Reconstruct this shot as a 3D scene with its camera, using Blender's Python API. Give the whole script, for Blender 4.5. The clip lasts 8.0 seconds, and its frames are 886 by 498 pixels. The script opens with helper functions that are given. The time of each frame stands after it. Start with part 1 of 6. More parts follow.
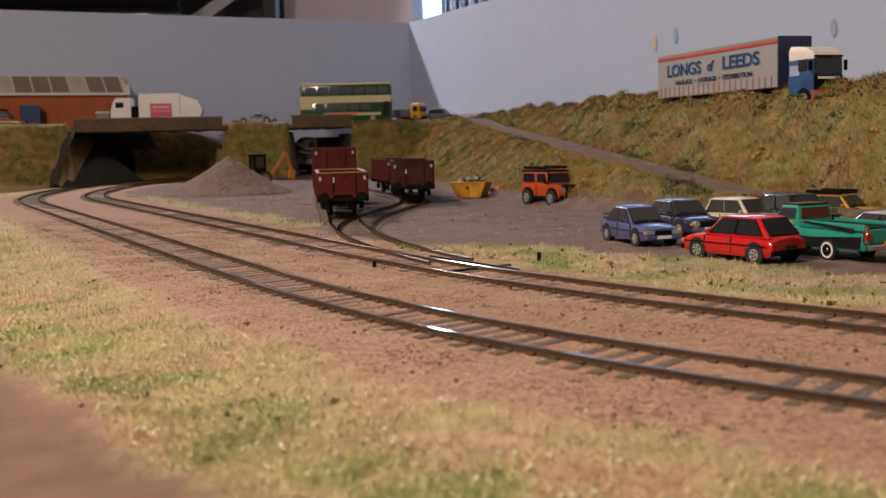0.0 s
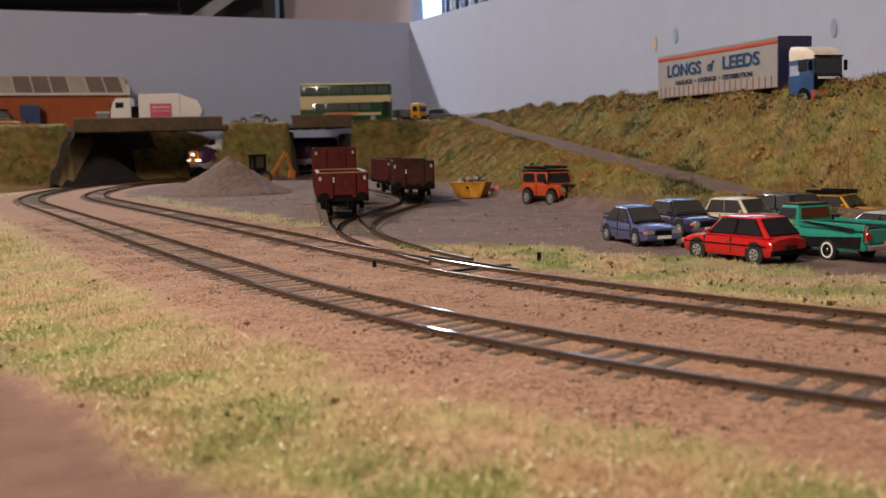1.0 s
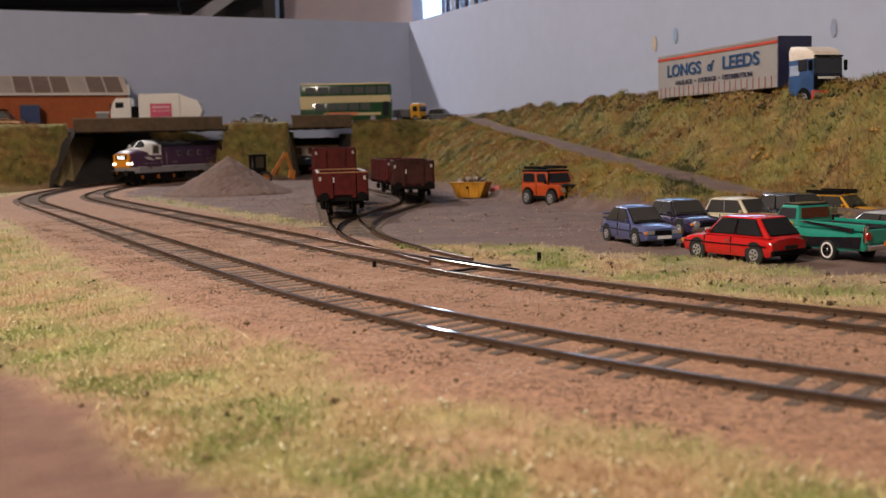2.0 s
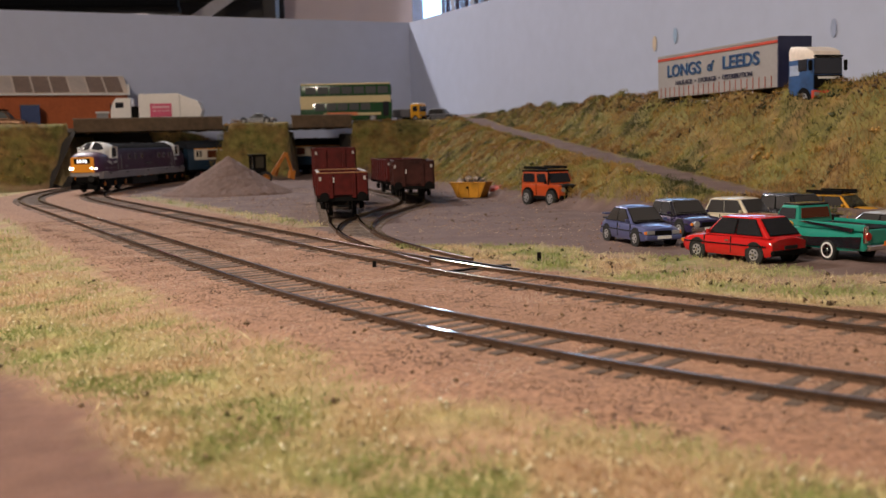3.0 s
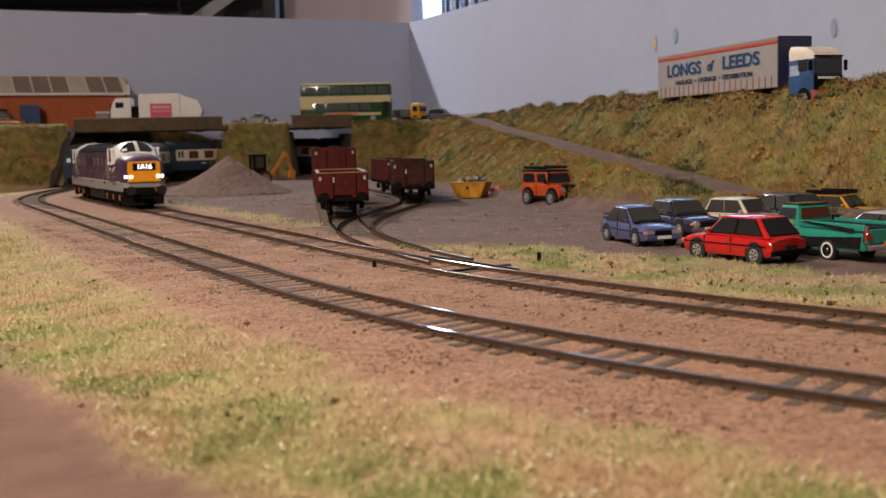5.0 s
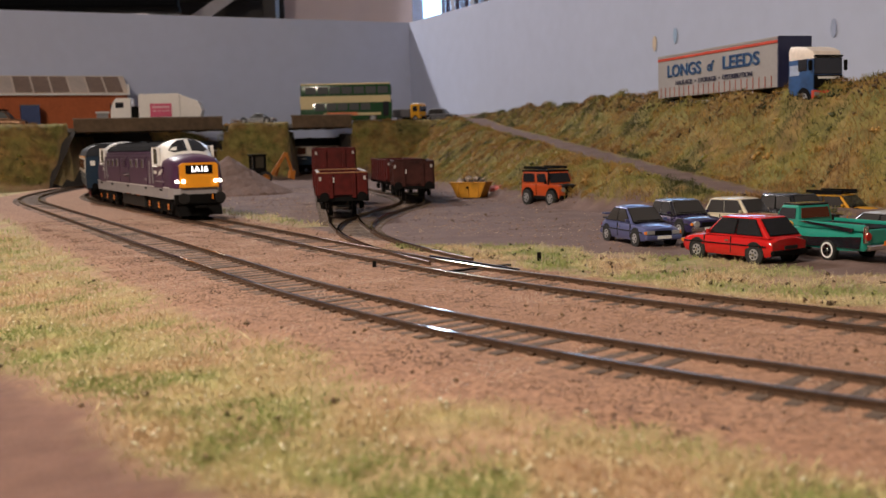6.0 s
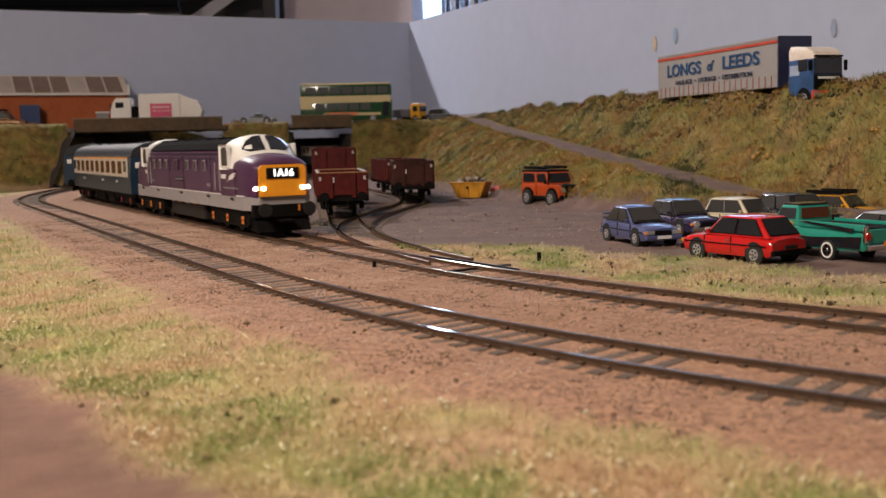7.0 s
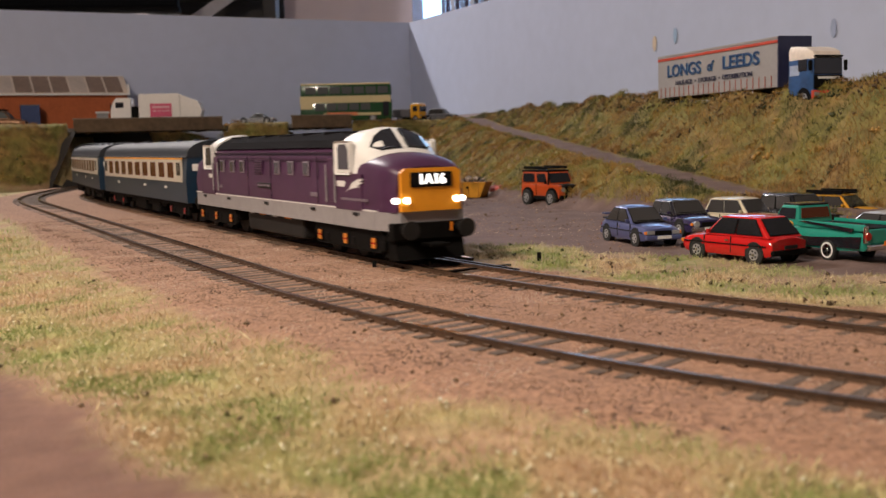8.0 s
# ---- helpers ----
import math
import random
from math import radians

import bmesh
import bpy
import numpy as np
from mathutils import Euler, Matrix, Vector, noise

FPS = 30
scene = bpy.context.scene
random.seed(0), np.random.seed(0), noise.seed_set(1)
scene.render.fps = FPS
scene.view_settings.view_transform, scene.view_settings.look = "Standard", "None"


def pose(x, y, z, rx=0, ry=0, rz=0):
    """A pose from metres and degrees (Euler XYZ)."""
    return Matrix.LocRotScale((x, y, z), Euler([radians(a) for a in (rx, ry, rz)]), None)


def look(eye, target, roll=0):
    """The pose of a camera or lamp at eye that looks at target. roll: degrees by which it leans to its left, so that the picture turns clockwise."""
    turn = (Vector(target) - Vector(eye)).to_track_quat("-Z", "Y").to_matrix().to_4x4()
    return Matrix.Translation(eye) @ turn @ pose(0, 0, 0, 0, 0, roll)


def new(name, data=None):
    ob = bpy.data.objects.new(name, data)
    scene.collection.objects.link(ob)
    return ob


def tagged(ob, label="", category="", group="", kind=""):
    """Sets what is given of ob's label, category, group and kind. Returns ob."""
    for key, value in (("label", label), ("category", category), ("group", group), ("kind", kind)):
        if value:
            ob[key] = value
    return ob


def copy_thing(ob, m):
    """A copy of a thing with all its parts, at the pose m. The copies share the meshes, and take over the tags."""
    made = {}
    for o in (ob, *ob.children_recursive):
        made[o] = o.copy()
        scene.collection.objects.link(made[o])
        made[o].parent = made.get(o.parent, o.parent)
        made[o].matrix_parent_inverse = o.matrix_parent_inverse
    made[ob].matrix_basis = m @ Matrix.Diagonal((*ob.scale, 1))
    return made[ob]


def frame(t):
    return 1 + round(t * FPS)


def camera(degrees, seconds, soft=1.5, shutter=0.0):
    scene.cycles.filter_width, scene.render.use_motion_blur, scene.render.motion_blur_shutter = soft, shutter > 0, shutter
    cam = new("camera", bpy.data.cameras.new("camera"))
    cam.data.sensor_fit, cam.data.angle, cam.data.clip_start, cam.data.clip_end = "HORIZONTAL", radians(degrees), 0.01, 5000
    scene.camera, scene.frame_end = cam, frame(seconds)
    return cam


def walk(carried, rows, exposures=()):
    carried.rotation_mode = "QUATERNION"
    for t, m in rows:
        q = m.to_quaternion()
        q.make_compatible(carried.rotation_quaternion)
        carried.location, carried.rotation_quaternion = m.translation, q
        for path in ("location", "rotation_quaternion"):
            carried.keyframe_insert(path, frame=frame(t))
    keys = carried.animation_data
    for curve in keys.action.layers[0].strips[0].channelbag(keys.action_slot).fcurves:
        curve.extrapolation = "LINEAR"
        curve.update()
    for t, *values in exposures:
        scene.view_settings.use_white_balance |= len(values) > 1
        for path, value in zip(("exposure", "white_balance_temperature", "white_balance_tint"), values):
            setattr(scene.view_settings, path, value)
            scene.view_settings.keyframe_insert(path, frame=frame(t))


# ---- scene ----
MM = 0.001
cam = camera(45.85, 8.0, 1.5, 0.5)
TILT = 0.10299
eye = Vector((0, 0, 0.0448))
view = look(eye, eye + Vector((0, math.cos(TILT), -math.sin(TILT))), -1.516)
cam.data.dof.use_dof, cam.data.dof.focus_distance, cam.data.dof.aperture_fstop = True, 0.46, 36.0
walk(cam, [(0.0, view), (8.0, view)])

# ---------------------------------------------------------------- light
scene.view_settings.exposure = 0.0
world = bpy.data.worlds.new("world")
scene.world = world
world.use_nodes = True
wn = world.node_tree
sky = wn.nodes.new("ShaderNodeTexSky")
sky.sky_type, sky.sun_disc = "NISHITA", False
sky.sun_elevation, sky.sun_rotation = radians(40), radians(20)
wn.links.new(sky.outputs[0], wn.nodes["Background"].inputs[0])
wn.nodes["Background"].inputs[1].default_value = 0.12


def area_lamp(name, at, to, size, watts, colour, high=None):
    data = bpy.data.lights.new(name, "AREA")
    data.shape, data.size, data.energy, data.color = "RECTANGLE" if high else "DISK", size, watts, colour
    if high:
        data.size_y = high
    ob = new(name, data)
    ob.matrix_world = look(at, to)
    return ob


area_lamp("ceiling_lamp_light", (-1.13, 2.20, 1.42), (-1.13, 2.19, 0), 0.20, 47, (1.0, 0.94, 0.91))
area_lamp("room_lamp_light", (-0.44, -0.10, 0.64), (-0.14, 0.34, 0.0), 0.22, 10.6, (1.0, 0.84, 0.68))
area_lamp("window_daylight", (-0.012, 2.69, 0.62), (-0.012, 0.6, 0.5), 0.05, 3, (0.52, 0.70, 1.0), 0.70)


# ---------------------------------------------------------------- materials
def nodes_of(name):
    m = bpy.data.materials.new(name)
    m.use_nodes = True
    return m, m.node_tree, m.node_tree.nodes["Principled BSDF"]


def mat(name, colour, rough=0.5, metal=0.0, vary=0.12, grain=300.0, bump=0.0, glow=0.0, coat=0.0, dirt=0.0, spec=0.5):
    """Painted or moulded surface with variation at two scales."""
    m, t, b = nodes_of(name)
    b.inputs["Roughness"].default_value, b.inputs["Metallic"].default_value = rough, metal
    b.inputs["Coat Weight"].default_value, b.inputs["Specular IOR Level"].default_value = coat, spec
    co = t.nodes.new("ShaderNodeTexCoord")
    big, fine = t.nodes.new("ShaderNodeTexNoise"), t.nodes.new("ShaderNodeTexNoise")
    big.inputs["Scale"].default_value, fine.inputs["Scale"].default_value = grain * 0.15, grain
    for n in (big, fine):
        n.inputs["Detail"].default_value = 5
        t.links.new(co.outputs["Object"], n.inputs["Vector"])
    add = t.nodes.new("ShaderNodeMath")
    add.operation = "ADD"
    t.links.new(big.outputs["Fac"], add.inputs[0])
    t.links.new(fine.outputs["Fac"], add.inputs[1])
    ramp = t.nodes.new("ShaderNodeValToRGB")
    lo = [c * (1 - vary) * (1 - dirt) for c in colour]
    hi = [min(1, c * (1 + vary)) for c in colour]
    ramp.color_ramp.elements[0].position, ramp.color_ramp.elements[1].position = 0.35, 0.65
    ramp.color_ramp.elements[0].color, ramp.color_ramp.elements[1].color = (*lo, 1), (*hi, 1)
    half = t.nodes.new("ShaderNodeMath")
    half.operation = "MULTIPLY"
    half.inputs[1].default_value = 0.5
    t.links.new(add.outputs[0], half.inputs[0])
    t.links.new(half.outputs[0], ramp.inputs[0])
    t.links.new(ramp.outputs[0], b.inputs["Base Color"])
    if bump:
        bp = t.nodes.new("ShaderNodeBump")
        bp.inputs["Strength"].default_value, bp.inputs["Distance"].default_value = bump, 0.001
        t.links.new(fine.outputs["Fac"], bp.inputs["Height"])
        t.links.new(bp.outputs[0], b.inputs["Normal"])
    if glow:
        b.inputs["Emission Color"].default_value = (*colour, 1)
        b.inputs["Emission Strength"].default_value = glow
    return m


def leaf_mat(name, colours, rough=0.7, each=0.45, patch=38):
    """Fibres and crumbs, each its own tint."""
    m, t, b = nodes_of(name)
    b.inputs["Roughness"].default_value = rough
    g = t.nodes.new("ShaderNodeNewGeometry")
    ramp = t.nodes.new("ShaderNodeValToRGB")
    e = ramp.color_ramp.elements
    while len(e) < len(colours):
        e.new(0.5)
    for i, c in enumerate(colours):
        e[i].position, e[i].color = i / (len(colours) - 1), (*c, 1)
    co, n, mx = t.nodes.new("ShaderNodeTexCoord"), t.nodes.new("ShaderNodeTexNoise"), t.nodes.new("ShaderNodeMath")
    n.inputs["Scale"].default_value = patch
    n.inputs["Detail"].default_value = 4
    t.links.new(co.outputs["Object"], n.inputs["Vector"])
    mx.operation = "MULTIPLY_ADD"
    mx.inputs[1].default_value = each
    sub = t.nodes.new("ShaderNodeMath")
    sub.operation = "MULTIPLY_ADD"
    sub.inputs[1].default_value, sub.inputs[2].default_value = 4.2, -1.82
    t.links.new(n.outputs["Fac"], sub.inputs[0])
    t.links.new(g.outputs["Random Per Island"], mx.inputs[0])
    t.links.new(sub.outputs[0], mx.inputs[2])
    t.links.new(mx.outputs[0], ramp.inputs[0])
    t.links.new(ramp.outputs[0], b.inputs["Base Color"])
    return m


def earth_mat(name):
    """Scenic ground: ballast, yard dirt, turf and road dust mixed by the zone laid on the mesh."""
    m, t, b = nodes_of(name)
    b.inputs["Roughness"].default_value = 0.9
    co = t.nodes.new("ShaderNodeTexCoord")
    zone = t.nodes.new("ShaderNodeVertexColor")
    zone.layer_name = "zone"
    sep = t.nodes.new("ShaderNodeSeparateColor")
    t.links.new(zone.outputs[0], sep.inputs[0])

    def noise(scale, detail=6):
        n = t.nodes.new("ShaderNodeTexNoise")
        n.inputs["Scale"].default_value, n.inputs["Detail"].default_value = scale, detail
        t.links.new(co.outputs["Object"], n.inputs["Vector"])
        return n.outputs["Fac"]

    def ramp(fac, c0, c1, p0=0.3, p1=0.7):
        r = t.nodes.new("ShaderNodeValToRGB")
        r.color_ramp.elements[0].position, r.color_ramp.elements[1].position = p0, p1
        r.color_ramp.elements[0].color, r.color_ramp.elements[1].color = (*c0, 1), (*c1, 1)
        t.links.new(fac, r.inputs[0])
        return r.outputs[0]

    def mix(fac, a, c):
        x = t.nodes.new("ShaderNodeMix")
        x.data_type = "RGBA"
        t.links.new(fac, x.inputs[0])
        t.links.new(a, x.inputs[6])
        t.links.new(c, x.inputs[7])
        return x.outputs[2]

    gravel = t.nodes.new("ShaderNodeTexVoronoi")
    gravel.inputs["Scale"].default_value = 900
    t.links.new(co.outputs["Object"], gravel.inputs["Vector"])
    ballast = mix(noise(22), ramp(gravel.outputs["Color"], (0.13, 0.066, 0.04), (0.50, 0.285, 0.175), 0.1, 0.9), ramp(noise(700), (0.175, 0.084, 0.048), (0.36, 0.192, 0.115)))
    yard = mix(noise(30), ramp(noise(500), (0.095, 0.058, 0.050), (0.165, 0.102, 0.087)), ramp(noise(60), (0.08, 0.046, 0.039), (0.19, 0.12, 0.10)))
    turf = mix(ramp(noise(42), (0, 0, 0), (1, 1, 1), 0.34, 0.66), ramp(noise(120), (0.11, 0.062, 0.018), (0.30, 0.19, 0.06), 0.36, 0.64), ramp(noise(100), (0.10, 0.10, 0.02), (0.25, 0.22, 0.06), 0.36, 0.64))
    col = mix(sep.outputs[0], ballast, yard)
    bare = mix(noise(18), ramp(noise(260), (0.095, 0.042, 0.027), (0.15, 0.070, 0.046)), ramp(noise(80), (0.125, 0.060, 0.041), (0.235, 0.122, 0.083)))
    col = mix(sep.outputs[2], col, bare)
    col = mix(sep.outputs[1], col, turf)
    sward = mix(ramp(noise(26), (0, 0, 0), (1, 1, 1), 0.42, 0.60), ramp(noise(220), (0.28, 0.165, 0.085), (0.52, 0.37, 0.21), 0.3, 0.7), ramp(noise(200), (0.25, 0.24, 0.075), (0.50, 0.47, 0.20), 0.3, 0.7))
    col = mix(zone.outputs["Alpha"], col, sward)
    t.links.new(col, b.inputs["Base Color"])
    bp = t.nodes.new("ShaderNodeBump")
    bp.inputs["Strength"].default_value, bp.inputs["Distance"].default_value = 0.4, 0.00035
    t.links.new(gravel.outputs["Distance"], bp.inputs["Height"])
    t.links.new(bp.outputs[0], b.inputs["Normal"])
    return m


def glass_mat(name, colour=(0.02, 0.02, 0.025), rough=0.06):
    m, t, b = nodes_of(name)
    b.inputs["Base Color"].default_value = (*colour, 1)
    b.inputs["Roughness"].default_value = rough
    b.inputs["IOR"].default_value = 1.5
    return m


EARTH = earth_mat("scenic_earth")
RAIL = mat("rusty_rail", (0.085, 0.047, 0.027), 0.6, 0.2, 0.35, 500)
RAILTOP = mat("bright_rail_top", (0.20, 0.165, 0.135), 0.1, 1.0, 0.25, 400)
SLEEPER = mat("weathered_sleeper", (0.10, 0.067, 0.048), 0.8, 0, 0.4, 600, 0.4)
BLACK = mat("black_plastic", (0.006, 0.0055, 0.0055), 0.7, 0, 0.2, spec=0.08)
DARKGREY = mat("dark_grey", (0.018, 0.017, 0.017), 0.6, 0, 0.2, spec=0.2)
RUBBER = mat("tyre_rubber", (0.02, 0.02, 0.02), 0.75, 0, 0.2)
CHROME = mat("chrome", (0.7, 0.7, 0.7), 0.18, 1.0, 0.05)
SILVER = mat("silver_paint", (0.48, 0.48, 0.5), 0.32, 0.5, 0.06)
WHITE = mat("white_paint", (0.74, 0.72, 0.70), 0.35, 0, 0.05, coat=0.2)
GLASS = glass_mat("dark_window_glass")
CARGLASS = glass_mat("smoky_car_glass", (0.045, 0.042, 0.042), 0.04)
LITGLASS = mat("white_lamp_glow", (1.0, 0.93, 0.82), 0.3, glow=6.5)
CODEGLOW = mat("headcode_glow", (1.0, 0.96, 0.9), 0.3, glow=2.2)
HEADLAMP = mat("headlamp_lens", (0.6, 0.6, 0.62), 0.12, 0.6, 0.1)
REDLAMP = mat("red_lamp_lens", (0.42, 0.02, 0.015), 0.2)
AMBER = mat("amber_lens", (0.75, 0.22, 0.02), 0.25)
PLATE = mat("plate_bar", (0.55, 0.5, 0.35), 0.5)


# ---------------------------------------------------------------- mesh helpers, in millimetres
def part(name, bm, material, parent=None, label="", smooth=False):
    bmesh.ops.scale(bm, vec=(MM, MM, MM), verts=bm.verts)
    bmesh.ops.recalc_face_normals(bm, faces=bm.faces)
    me = bpy.data.meshes.new(name)
    bm.to_mesh(me)
    bm.free()
    me.materials.append(material)
    if smooth:
        me.polygons.foreach_set("use_smooth", [True] * len(me.polygons))
        me.set_sharp_from_angle(angle=radians(38))
    ob = new(name, me)
    ob.parent = parent
    if label:
        ob["label"] = label
    return ob


def thing(name, x, y, z, rz=0, label="", category="", group="", rx=0, ry=0):
    ob = new(name)
    ob.empty_display_size = 0.01
    ob.matrix_basis = pose(x * MM, y * MM, z * MM, rx, ry, rz)
    return tagged(ob, label, category, group)


def box(bm, cx, cy, cz, sx, sy, sz, bevel=0.0, turn=None):
    m = Matrix.Translation((cx, cy, cz)) @ (turn or Matrix()) @ Matrix.Diagonal((sx, sy, sz, 1))
    made = bmesh.ops.create_cube(bm, size=1, matrix=m)["verts"]
    if bevel:
        edges = list({e for v in made for e in v.link_edges})
        bmesh.ops.bevel(bm, geom=edges, offset=bevel, segments=2, profile=0.5, affect="EDGES")
    return bm


def cyl(bm, x, y, z, r, h, axis="z", seg=16, r2=None):
    turn = {"z": Matrix(), "y": Matrix.Rotation(radians(90), 4, "X"), "x": Matrix.Rotation(radians(90), 4, "Y")}[axis]
    bmesh.ops.create_cone(bm, cap_ends=True, segments=seg, radius1=r, radius2=r if r2 is None else r2, depth=h, matrix=Matrix.Translation((x, y, z)) @ turn)
    return bm


def prism(bm, pts, y0, y1, y0b=None):
    """Side outline pts (x, z) extruded from y0 to y1."""
    a = [bm.verts.new((x, y0, z)) for x, z in pts]
    b = [bm.verts.new((x, y1, z)) for x, z in pts]
    bm.faces.new(a)
    bm.faces.new(b[::-1])
    for i in range(len(pts)):
        j = (i + 1) % len(pts)
        bm.faces.new((a[j], a[i], b[i], b[j]))
    return bm


def loft(bm, rings, closed=True, caps=True):
    rows = [[bm.verts.new(p) for p in ring] for ring in rings]
    n = len(rows[0])
    for r0, r1 in zip(rows, rows[1:]):
        for i in range(n if closed else n - 1):
            j = (i + 1) % n
            bm.faces.new((r0[i], r0[j], r1[j], r1[i]))
    if caps:
        bm.faces.new(rows[0][::-1])
        bm.faces.new(rows[-1])
    return bm


def quad(bm, pts, thick=0.4):
    """A thin plate on four corners, raised along its normal."""
    p = [Vector(q) for q in pts]
    n = (p[1] - p[0]).cross(p[3] - p[0]).normalized() * thick
    a, b = [bm.verts.new(q - n * 0.5) for q in p], [bm.verts.new(q + n) for q in p]
    bm.faces.new(a[::-1])
    bm.faces.new(b)
    for i in range(len(p)):
        j = (i + 1) % len(p)
        bm.faces.new((a[i], a[j], b[j], b[i]))
    return bm


B = bmesh.new


def words(name, text, size, material, parent, m, label="", shear=0.0, thick=0.25, bold=0.012):
    cu = bpy.data.curves.new(name, "FONT")
    cu.body, cu.size, cu.align_x, cu.align_y, cu.shear = text, size * MM, "CENTER", "CENTER", shear
    cu.extrude, cu.offset = thick * MM, bold * size * MM
    tmp = new(name, cu)
    me = bpy.data.meshes.new_from_object(tmp)
    bpy.data.objects.remove(tmp)
    me.materials.clear()
    me.materials.append(material)
    ob = new(name, me)
    ob.parent = parent
    ob.matrix_basis = m
    if label:
        ob["label"] = label
    return ob


def mesh_from(name, verts, faces, material, parent=None):
    """verts in millimetres, faces as an array of equal-sided polygons."""
    v, f = np.asarray(verts, float) * MM, np.asarray(faces, int)
    me = bpy.data.meshes.new(name)
    me.vertices.add(len(v))
    me.vertices.foreach_set("co", v.ravel())
    me.loops.add(f.size)
    me.loops.foreach_set("vertex_index", f.ravel())
    me.polygons.add(len(f))
    me.polygons.foreach_set("loop_start", np.arange(0, f.size, f.shape[1]))
    me.update(calc_edges=True)
    me.materials.append(material)
    ob = new(name, me)
    ob.parent = parent
    return ob


# ---------------------------------------------------------------- lines of the tracks
STEP = 5.0


def line(x, y, heading, left_from, left_bend, left_to, right_from, right_bend, s_min, s_max):
    """A track's centre line: straight through (x, y), bending before left_from and after right_from."""
    s = np.arange(s_min, s_max + STEP, STEP)
    soft = lambda u: 1 / (1 + np.exp(-np.clip(u / 25, -60, 60)))
    k = left_bend * soft(left_from - s) * soft(s - left_to) + right_bend * soft(s - right_from)
    i0 = int(np.argmin(abs(s)))
    a = np.concatenate([[0], np.cumsum((k[1:] + k[:-1]) / 2 * STEP)])
    a = a - a[i0] + heading
    px = np.concatenate([[0], np.cumsum((np.cos(a[1:]) + np.cos(a[:-1])) / 2 * STEP)])
    py = np.concatenate([[0], np.cumsum((np.sin(a[1:]) + np.sin(a[:-1])) / 2 * STEP)])
    z = 4.5 / (1 + np.exp((s + 620) / 70))
    return s, px - px[i0] + x, py - py[i0] + y, z, a


INNER = line(-134.5, 627.5, -1.0852, -401, 0.0024993, -1400, 233, 0.0012385, -2900, 620)
OUTER = line(-188.0, 598.5, -1.0852, -395, 0.0021300, -1500, 303, 0.00187, -2300, 620)


def bez(p0, p1, p2, p3, n=40):
    t = np.linspace(0, 1, n)[:, None]
    p = (1 - t) ** 3 * np.array(p0) + 3 * (1 - t) ** 2 * t * np.array(p1) + 3 * (1 - t) * t * t * np.array(p2) + t ** 3 * np.array(p3)
    return p


def poly_line(p):
    d = np.gradient(p, axis=0)
    s = np.concatenate([[0], np.cumsum(np.hypot(*np.diff(p, axis=0).T))])
    return s, p[:, 0], p[:, 1], np.zeros(len(p)), np.arctan2(d[:, 1], d[:, 0])


SIDING_A = poly_line(np.vstack([bez((-160, 1500), (-120, 1050), (-66, 700), (-58, 620)), bez((-58, 618), (-55, 595), (-51, 575), (-46, 545))]))
SIDING_B = poly_line(np.vstack([bez((-66, 1040), (-38, 925), (-11, 830), (-28, 745)), bez((-28, 743), (-42, 680), (-52, 610), (-47, 562)), bez((-47, 560), (-41, 500), (-10, 408), (44, 315), 60)]))


def on_line(ln, s):
    return [float(np.interp(s, ln[0], ln[i])) for i in (1, 2, 3, 4)]


def dist_to(ln, x, y, s0=-1e9, s1=1e9):
    """Distance to a line and the side (positive to its left), for arrays."""
    keep = (ln[0] >= s0) & (ln[0] <= s1)
    lx, ly, la, ls = ln[1][keep][::3], ln[2][keep][::3], ln[4][keep][::3], ln[0][keep][::3]
    best, side, arc = np.full(x.shape, 1e9), np.zeros(x.shape), np.zeros(x.shape)
    for a, b, h, s in zip(lx, ly, la, ls):
        d = np.hypot(x - a, y - b)
        near = d < best
        best = np.where(near, d, best)
        side = np.where(near, -np.sin(h) * (x - a) + np.cos(h) * (y - b), side)
        arc = np.where(near, s, arc)
    return best, np.sign(side), arc


# ---------------------------------------------------------------- ground
ROAD_K, ROAD_Z = 0.386, 72.0
ROAD_N = 1 / math.hypot(1, ROAD_K)


def road_v(x, y):
    """Distance behind the front edge of the upper road."""
    return (y - 1305 - ROAD_K * (x + 455)) * ROAD_N


RAMP = np.array([(46, 1440, 74, 120, 16), (62, 1250, 60, 95, 26), (107, 920, 38, 62, 52), (142, 720, 22, 44, 64), (173, 620, 11, 34, 70), (215, 500, 4, 24, 66), (275, 380, 2, 20, 62), (380, 200, 2, 20, 60)], float)


def smooth01(u):
    u = np.clip(u, 0, 1)
    return u * u * (3 - 2 * u)


def wobble(x, y, scale, seed=0.0):
    """Cheap smooth unevenness from sums of sines."""
    out = 0
    for i, (a, b, c) in enumerate(((1.0, 0.6, 0.3), (-0.7, 1.3, 1.9), (1.9, -1.1, 4.1), (2.7, 2.3, 0.7), (-3.1, 4.3, 2.2))):
        out = out + np.sin((a * x + b * y) / scale + c + seed * (i + 1)) / (1 + 0.6 * i)
    return out / 2.6


def in_opening(x, v):
    return ((x > -457 - 0.34 * np.clip(-v, 0, 50)) & (x < -322)) | ((x > -200) & (x < -122))


